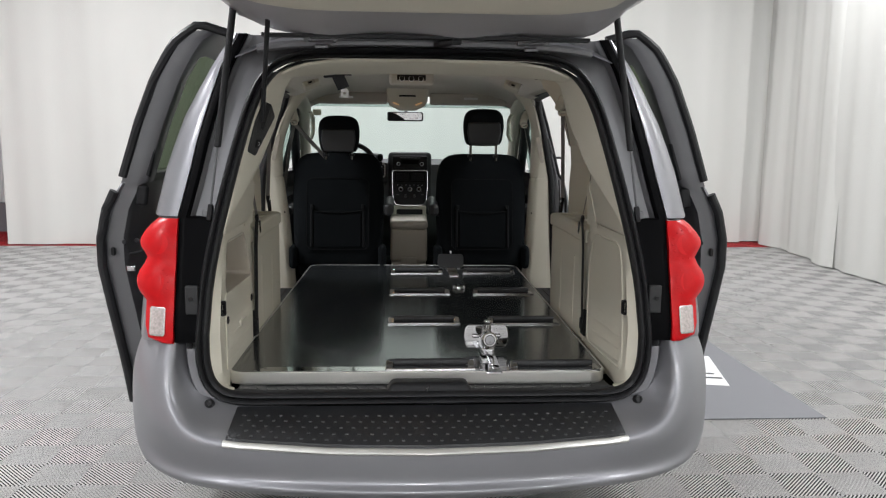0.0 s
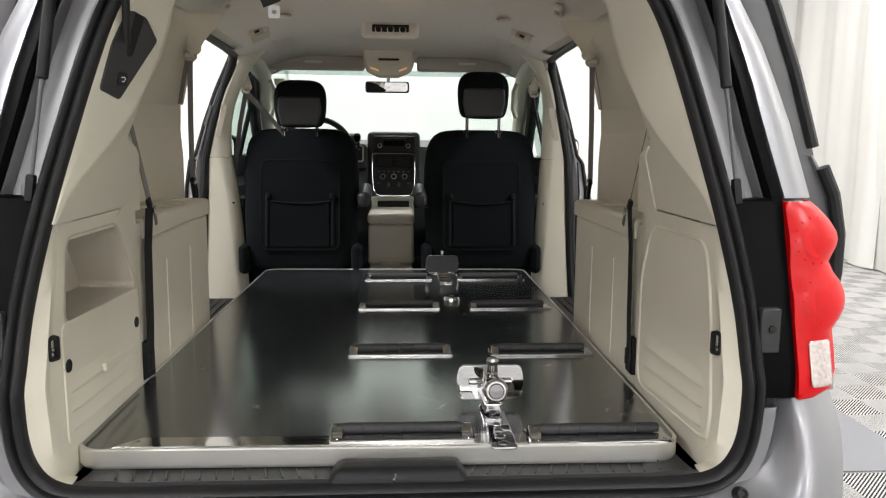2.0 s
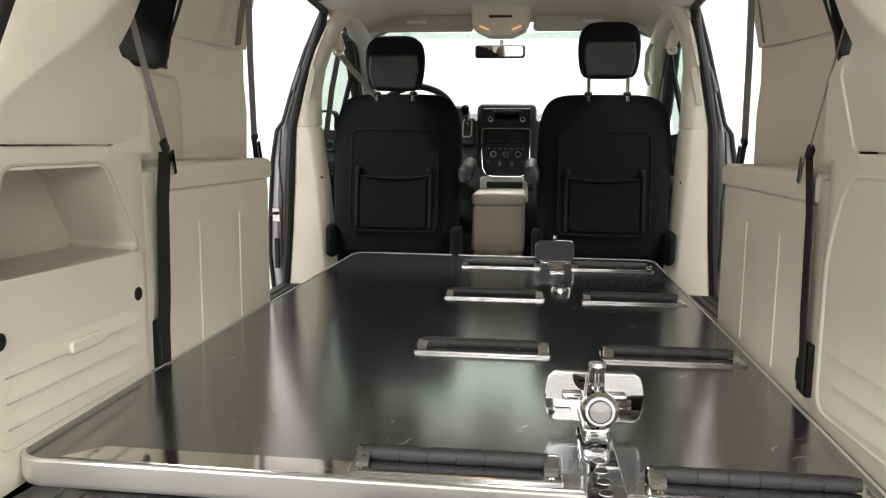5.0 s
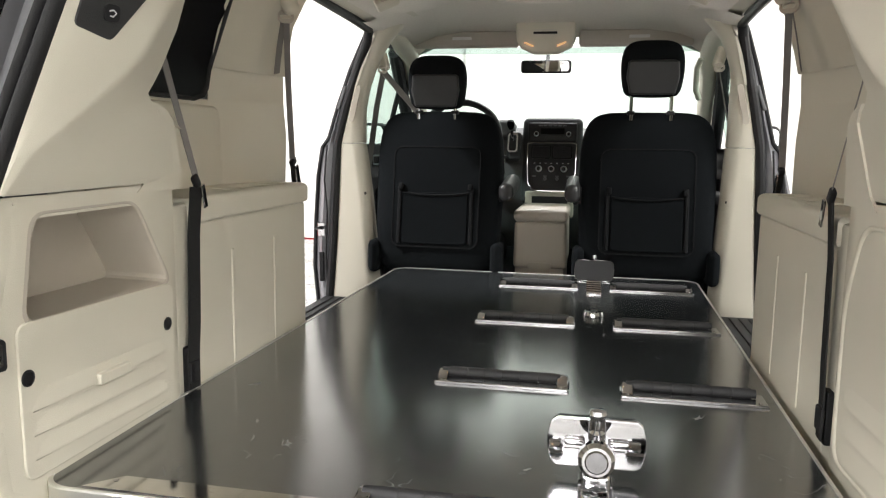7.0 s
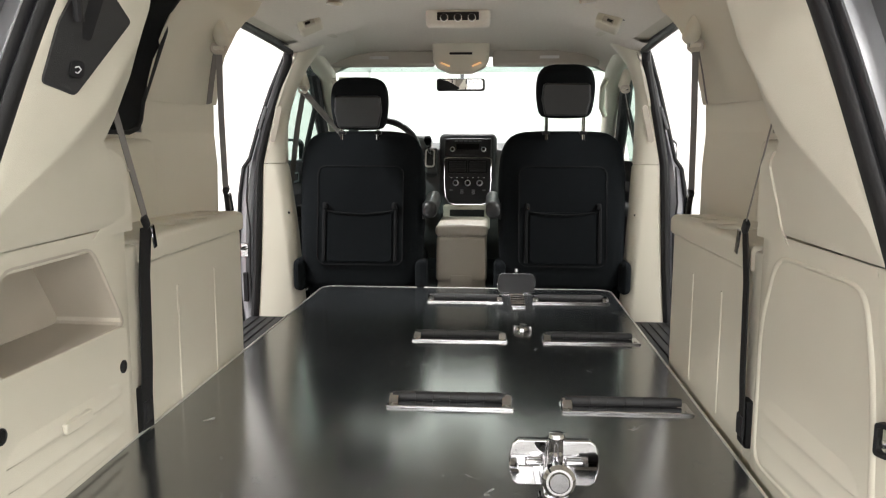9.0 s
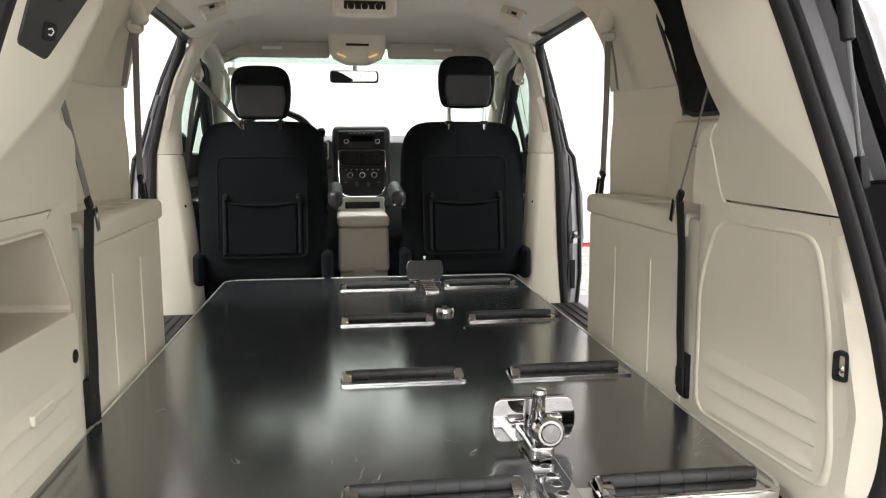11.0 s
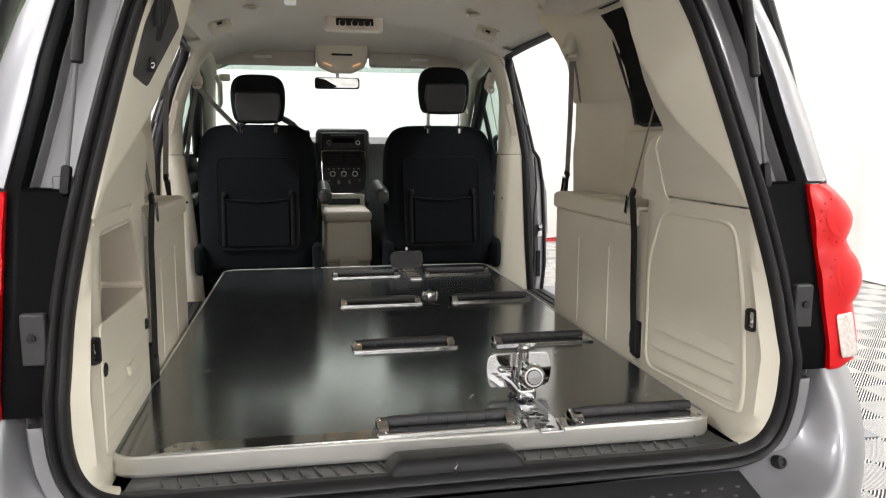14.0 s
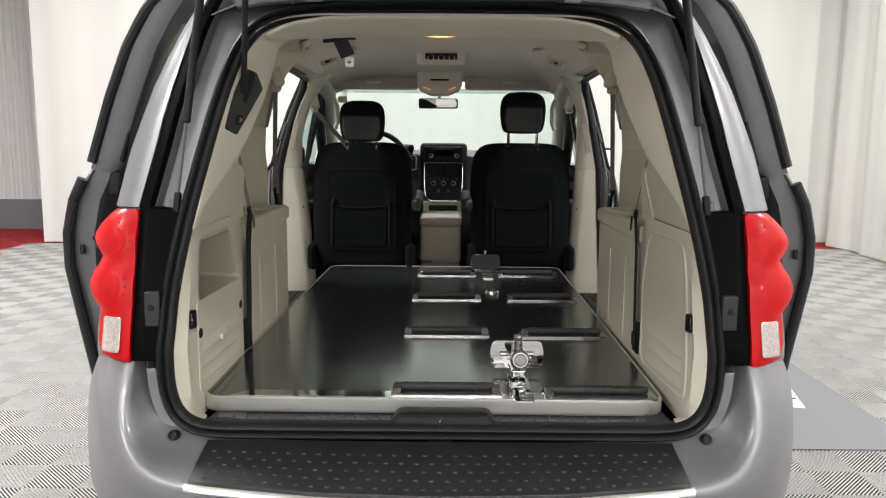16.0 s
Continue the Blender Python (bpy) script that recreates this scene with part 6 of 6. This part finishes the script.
for s in (-1, 1):
    b = belt("rear_seat_belt", "grey seat belt hanging beside the beige rear lining", [(s * 0.655, 0.36, 1.46), (s * 0.636, 0.42, 1.33), (s * 0.612, 0.495, 1.075)], 0.015, (0.3, 1, 0))
    part("lower_webbing", ribbon([(s * 0.612, 0.497, 1.05), (s * 0.617, 0.49, 0.95), (s * 0.618, 0.483, 0.76), (s * 0.618, 0.475, 0.70), (s * 0.616, 0.47, 0.625)], 0.040, 0.003, (0.1, 1, 0)), BLACK_WEB, b)
    part("slot", rbox((0.02, 0.034, 0.10), (s * 0.631, 0.474, 0.665), 0.004, 2), BLACK_PLASTIC, b, "dark belt slot")
    part("stitch_block", rbox((0.008, 0.034, 0.045), (s * 0.615, 0.470, 0.662), 0.003, 2), BLACK_PLASTIC, b)
    part("slider", rbox((0.012, 0.020, 0.030), (s * 0.612, 0.497, 1.062), 0.005, 2, (35, 0, 0)), BLACK_PLASTIC, b, "black belt slider")
    part("tongue", rbox((0.004, 0.016, 0.052), (s * 0.604, 0.515, 1.030), 0.002, 1, (14, 0, 0)), CHROME, b, "bright belt tongue")
    # belts of the middle row, on the pillar ahead
    c = belt("middle_seat_belt", "grey seat belt hung from a beige pillar loop", [(s * 0.650, 1.080, 1.480), (s * 0.668, 1.13, 1.30), (s * 0.69, 1.205, 1.09)], 0.017, (1, -s * 0.4, 0))
    part("back_webbing", ribbon([(s * 0.656, 1.076, 1.478), (s * 0.676, 1.092, 1.41), (s * 0.697, 1.116, 1.336)], 0.024, 0.0025, (0.2, 1, 0)), WEBBING, c)
    part("loop_cover", rbox((0.042, 0.058, 0.092), (s * 0.647, 1.085, 1.534), 0.020, 5, (-6, s * 22, 0)), BEIGE, c, "beige adjustable belt loop")
    part("loop_ring", ring(round_rect(0.044, 0.034, 0.014), round_rect(0.032, 0.014, 0.006), 0.008, facing(s * 0.650, 1.076, 1.484, -s * 0.6, -1, 0.2)), BEIGE_DARK, c)
    part("slider", rbox((0.016, 0.032, 0.02), (s * 0.69, 1.208, 1.085), 0.006, 2, (30, 0, 0)), BLACK_PLASTIC, c)
    part("tongue", rbox((0.006, 0.022, 0.06), (s * 0.684, 1.23, 1.045), 0.002, 1, (20, 0, 0)), CHROME, c, "bright belt tongue")
    part("lower_webbing", ribbon([(s * 0.69, 1.205, 1.075), (s * 0.672, 1.178, 0.98), (s * 0.66, 1.172, 0.80), (s * 0.655, 1.17, 0.52)], 0.014, 0.003, (1, 0.3, 0)), BLACK_WEB, c)
    # front belts on the door pillars
    dx = 0.0 if s < 0 else -0.030
    f = belt("front_seat_belt", "dark front seat belt from the door pillar", [(s * (0.706 + dx), 2.272, 1.445), (s * (0.738 + dx), 2.28, 1.30), (s * 0.80, 2.30, 0.90), (s * 0.81, 2.32, 0.55)], 0.045, (0.25, 1, 0))
    part("loop_cover", rbox((0.045, 0.04, 0.090), (s * (0.706 + dx), 2.27, 1.494), 0.019, 5, (0, s * 16, 0)), BEIGE, f, "beige belt loop")
    part("loop_ring", ring(round_rect(0.040, 0.034, 0.014), round_rect(0.026, 0.012, 0.005), 0.010, facing(s * (0.703 + dx), 2.247, 1.452, -s * 0.3, -1, 0.1)), BEIGE_DARK, f)
    if s < 0:
        part("shoulder_webbing", ribbon([(-0.70, 2.252, 1.445), (-0.61, 2.245, 1.345), (-0.52, 2.24, 1.25)], 0.045, 0.0025, (0.3, 1, 0.3)), WEBBING, f)
# folded roof belt
r = thing("roof_belt", "black stowed belt hanging from the headliner with a bright tongue", "seat belt", "seat belts")
part("cover", rbox((0.075, 0.014, 0.016), (-0.308, 0.336, 1.572), 0.005, 2, (0, -6, 0)), BLACK_PLASTIC, r)
part("pleat", prism([(-0.022, -0.006), (0.020, -0.006), (0.004, 0.016), (-0.004, 0.016)], 0.010, facing(-0.268, 0.338, 1.576, 0, -1, 0), 0.002), BLACK_PLASTIC, r)
part("webbing", ribbon([(-0.305, 0.345, 1.585), (-0.298, 0.365, 1.570), (-0.289, 0.385, 1.550), (-0.281, 0.395, 1.531)], 0.042, 0.006, (1, 0.2, -0.25)), material("roof_webbing", (0.022, 0.022, 0.024), 0.85), r)
part("tongue", ring(round_rect(0.026, 0.030, 0.005), round_rect(0.011, 0.009, 0.003), 0.004, facing(-0.277, 0.400, 1.514, 0, -1, 0.1)), PRINT_WHITE, r, "bright belt tongue")


# ---- casket deck with its rollers and bier pins ----
TOP = 0.62
DX, DY, DTURN = -0.0085, 1.0535, -0.8
DM = pose(DX, DY, 0, 0, 0, DTURN)
deck = thing("casket_deck", "black laminate casket deck with an aluminium edge", "deck")
W, L = 1.215, 2.107
part("panel", prism(round_rect(W - 0.010, L - 0.010, 0.055, 8), 0.030, DM @ pose(0, 0, TOP - 0.030)), LAMINATE, deck, "scuffed satin black laminate panel")
rows = []
out, inn = round_rect(W, L, 0.06, 8), round_rect(W - 0.011, L - 0.011, 0.0545, 8)
mid = round_rect(W - 0.003, L - 0.003, 0.0585, 8)
big = round_rect(W + 0.004, L + 0.004, 0.062, 8)
rows = [[(x, y, z) for x, y in o] for o, z in ((inn, TOP - 0.002), (inn, TOP + 0.0016), (mid, TOP + 0.0017), (out, TOP + 0.0016), (big, TOP - 0.001), (big, TOP - 0.006), (big, TOP - 0.030), (big, TOP - 0.034), (out, TOP - 0.038), (inn, TOP - 0.038))]
bm = grid(rows, closed=True)
bm.transform(DM)
part("edge_band", bm, EDGE_METAL, deck, "brushed aluminium edge band")
part("entry_plate", prism([(-0.530, -1.040), (0.585, -1.040), (0.585, -0.994), (-0.485, -0.994)], 0.0016, DM @ pose(0, 0, TOP)), STEEL_PLATE, deck, "polished steel entry plate", smooth=False)
for x in (-0.5, 0.0, 0.5):
    part("support", rbox((0.06, 1.9, 0.132), (x, 1.07, 0.517), 0.004, 1), ALUMINIUM, deck)
for x in (-0.49, 0.53):
    part("plate_screw", lathe([(0.0, 0.0015), (0.004, 0.001), (0.005, 0.0)], 10, DM @ pose(x, -1.012, TOP + 0.0016)), CHROME, deck)


def roller(x0, x1, front, plain_end):
    """A rubber-ringed casket roller in a stamped chrome tray; front is the tray's front edge."""
    t = thing("casket_roller", "black segmented rubber roller in a chrome tray", "roller", "rollers on the deck")
    prof = [(0.0, 0.0005), (0.0, 0.0048), (0.001, 0.0060), (0.003, 0.0064), (0.036, 0.0062), (0.038, 0.0035), (0.066, 0.0035), (0.072, 0.0050), (0.076, 0.0005)]
    rows = []
    for x, k in ((x0, 0.55), (x0 + 0.003, 1.0), (x1 - 0.003, 1.0), (x1, 0.55)):
        rows.append([(x, front + (0.002 if k < 1 and a < 0.01 else 0.0) + a, TOP + (b if b < 0.001 else b * k)) for a, b in prof])
    bm = grid(rows, closed=True)
    bmesh.ops.holes_fill(bm, edges=bm.edges[:], sides=0)
    part("tray", bm, CHROME, t, "chrome tray", angle=28)
    for u in (-1, 1):
        e = x0 if u < 0 else x1
        if u < 0 or not plain_end:
            hump = [(0.016, 0.006), (0.020, 0.0105), (0.030, 0.0165), (0.046, 0.0212), (0.060, 0.0200), (0.068, 0.014), (0.070, 0.004)]
            rows = [[(e - u * d, front + 0.043 + (a - 0.043) * q, TOP + 0.004 + (b - 0.004) * q) for a, b in hump] for d, q in ((0.003, 0.75), (0.005, 0.95), (0.008, 1.0), (0.024, 1.0), (0.026, 0.95), (0.0262, 0.3))]
            part("end_block", grid(rows), CHROME, t, "raised chrome end block", angle=40)
        part("screw", lathe([(0.0, 0.0028), (0.0035, 0.0022), (0.005, 0.0)], 10, pose(e - u * 0.016, front + 0.010, TOP + 0.0062)), CHROME, t)
    a, b, k, r = x0 + 0.027, x1 - 0.028, 6, 0.0112
    cy, cz = front + 0.047, TOP + 0.0146
    for i in range(k):
        w = (b - a) / k
        m = facing(a + w * i, cy, cz, 1, 0, 0)
        part("rubber_ring", lathe([(0.008, 0.0004), (r - 0.0012, 0.0004), (r, 0.0022), (r + 0.0004, w / 2), (r, w - 0.0022), (r - 0.0012, w - 0.0004), (0.008, w - 0.0004)], 18, m), ROLLER_RUBBER, t)
    part("axle", tube([(x0 + 0.012, cy, cz), (x1 - 0.020, cy, cz)], r - 0.0016, 14), ROLLER_RUBBER, t)
    return t


for y, dl, dr in ((0.020, 0.001, -0.020), (0.631, 0.004, -0.006), (1.227, 0.002, 0.0), (1.804, 0.002, 0.006)):
    roller(-0.131, 0.164, y + dl, False)
    roller(0.272, 0.568, y + dr, y < 1.5)


def bow_plate(w, h):
    """Outline of a plate with straight top and bottom and bowed ends."""
    right = []
    for k in range(13):
        q = -1 + k / 6
        cut = max(0.0, (abs(q) - 0.86) / 0.14)
        right.append((w / 2 * (1 - 0.12 * q * q) - 0.006 * cut ** 2, q * h / 2))
    return right + [(-x, y) for x, y in reversed(right)]


def bier_pin(x, y, plate_y, far):
    t = thing("bier_pin", "chrome adjustable bier pin clamp on a perforated track", "bier pin", "bier pins on the deck")
    length = 0.30 if far else 0.25
    bm = prism(round_rect(0.054, length, 0.008, 4), 0.004, pose(x, y + length / 2, TOP + 0.0005), 0.002)
    track = part("track", bm, CHROME, t, "perforated chrome track")
    for k in range(0 if far else 7):
        part("hole_rim", lathe([(0.0, 0.0004), (0.0085, 0.0004), (0.0095, 0.0012), (0.0105, 0.0012), (0.011, 0.0)], 18, pose(x, y + 0.022 + 0.034 * k, TOP + 0.0043), caps=False), CHROME, track)
        part("hole", lathe([(0.0, 0.0008), (0.0080, 0.0008), (0.0085, 0.0)], 16, pose(x, y + 0.022 + 0.034 * k, TOP + 0.0047), caps=False), BLACK_PLASTIC, track)
    if not far:
        part("base", rbox((0.044, 0.085, 0.030), (x, plate_y - 0.025, TOP + 0.020), 0.008, 3), CHROME, t)
        part("post", rbox((0.030, 0.034, 0.105), (x, plate_y - 0.022, TOP + 0.070), 0.009, 3, (6, 0, 0), 0.8), CHROME, t, "chrome post")
        part("shaft", tube([(x, plate_y - 0.10, TOP + 0.070), (x, plate_y - 0.002, TOP + 0.066)], 0.010, 14), CHROME, t)
        knob = part("knob", lathe([(0.0, 0.030), (0.021, 0.029), (0.0265, 0.022), (0.027, 0.008), (0.022, 0.002), (0.010, -0.004), (0.010, -0.03)], 28, facing(x - 0.001, plate_y - 0.085, TOP + 0.072, 0, -1, 0.12)), CHROME, t, "chrome clamp knob")
        part("knob_disc", lathe([(0.0, 0.033), (0.015, 0.0325), (0.017, 0.030)], 24, facing(x - 0.001, plate_y - 0.085, TOP + 0.072, 0, -1, 0.12)), DARK_CHROME, knob)
        part("top_cap", lathe([(0.0, 0.148), (0.012, 0.146), (0.014, 0.140), (0.012, 0.134), (0.008, 0.130), (0.008, 0.115), (0.012, 0.110)], 18, pose(x, plate_y - 0.035, TOP - 0.020)), CHROME, t)
        o = bow_plate(0.155, 0.080)
        part("clamp_plate", prism(o, 0.008, facing(x, plate_y + 0.006, TOP + 0.058, 0, -1, 0.05), 0.003), CHROME, t, "mirror-bright clamp plate")
        part("rubber_face", prism([(a * 0.96, b * 0.96) for a, b in o], 0.012, facing(x, plate_y + 0.018, TOP + 0.058, 0, -1, 0.05)), BLACK_PLASTIC, t)
        for u in (-1, 1):
            part("side_lug", rbox((0.032, 0.012, 0.012), (x + u * 0.034, plate_y - 0.008, TOP + 0.062), 0.004, 2), CHROME, t)
    else:
        part("base", rbox((0.034, 0.04, 0.020), (x, plate_y + 0.012, TOP + 0.014), 0.006, 3), CHROME, t)
        for k in range(6):
            part("slot", rbox((0.044, 0.024, 0.003), (x, y + 0.048 + 0.042 * k, TOP + 0.0046), 0.001, 1), BLACK_PLASTIC, t)
            part("slot_rib", tube([(x - 0.026, y + 0.027 + 0.042 * k, TOP + 0.0055), (x + 0.026, y + 0.027 + 0.042 * k, TOP + 0.0055)], 0.006, 8), CHROME, t)
        o = bow_plate(0.150, 0.078)
        part("clamp_plate", prism(o, 0.010, facing(x, plate_y, TOP + 0.043, 0, -1, 0.05), 0.003), SILL_GREY, t, "dark rubber-faced clamp plate")
        part("plate_rim", ring([(a * 1.025, b * 1.05) for a, b in o], o, 0.009, facing(x, plate_y, TOP + 0.043, 0, -1, 0.05)), CHROME, t)
        part("top_cap", lathe([(0.0, 0.018), (0.007, 0.017), (0.008, 0.004), (0.005, 0.0), (0.005, -0.02)], 14, pose(x, plate_y + 0.006, TOP + 0.085)), CHROME, t)
    return t


bier_pin(0.218, -0.02, 0.222, False)
bier_pin(0.218, 1.71, 2.0, True)
puck = thing("pin_socket", "round chrome pin socket set in the deck", "socket")
part("cup", lathe([(0.0, 0.015), (0.012, 0.0155), (0.016, 0.018), (0.022, 0.0185), (0.028, 0.016), (0.031, 0.010), (0.032, 0.0)], 28, pose(0.216, 1.385, TOP + 0.0005)), CHROME, puck)
part("bore", lathe([(0.0, 0.0162), (0.0115, 0.0162)], 20, pose(0.216, 1.385, TOP + 0.0005), caps=False), BLACK_PLASTIC, puck)

build_floor()
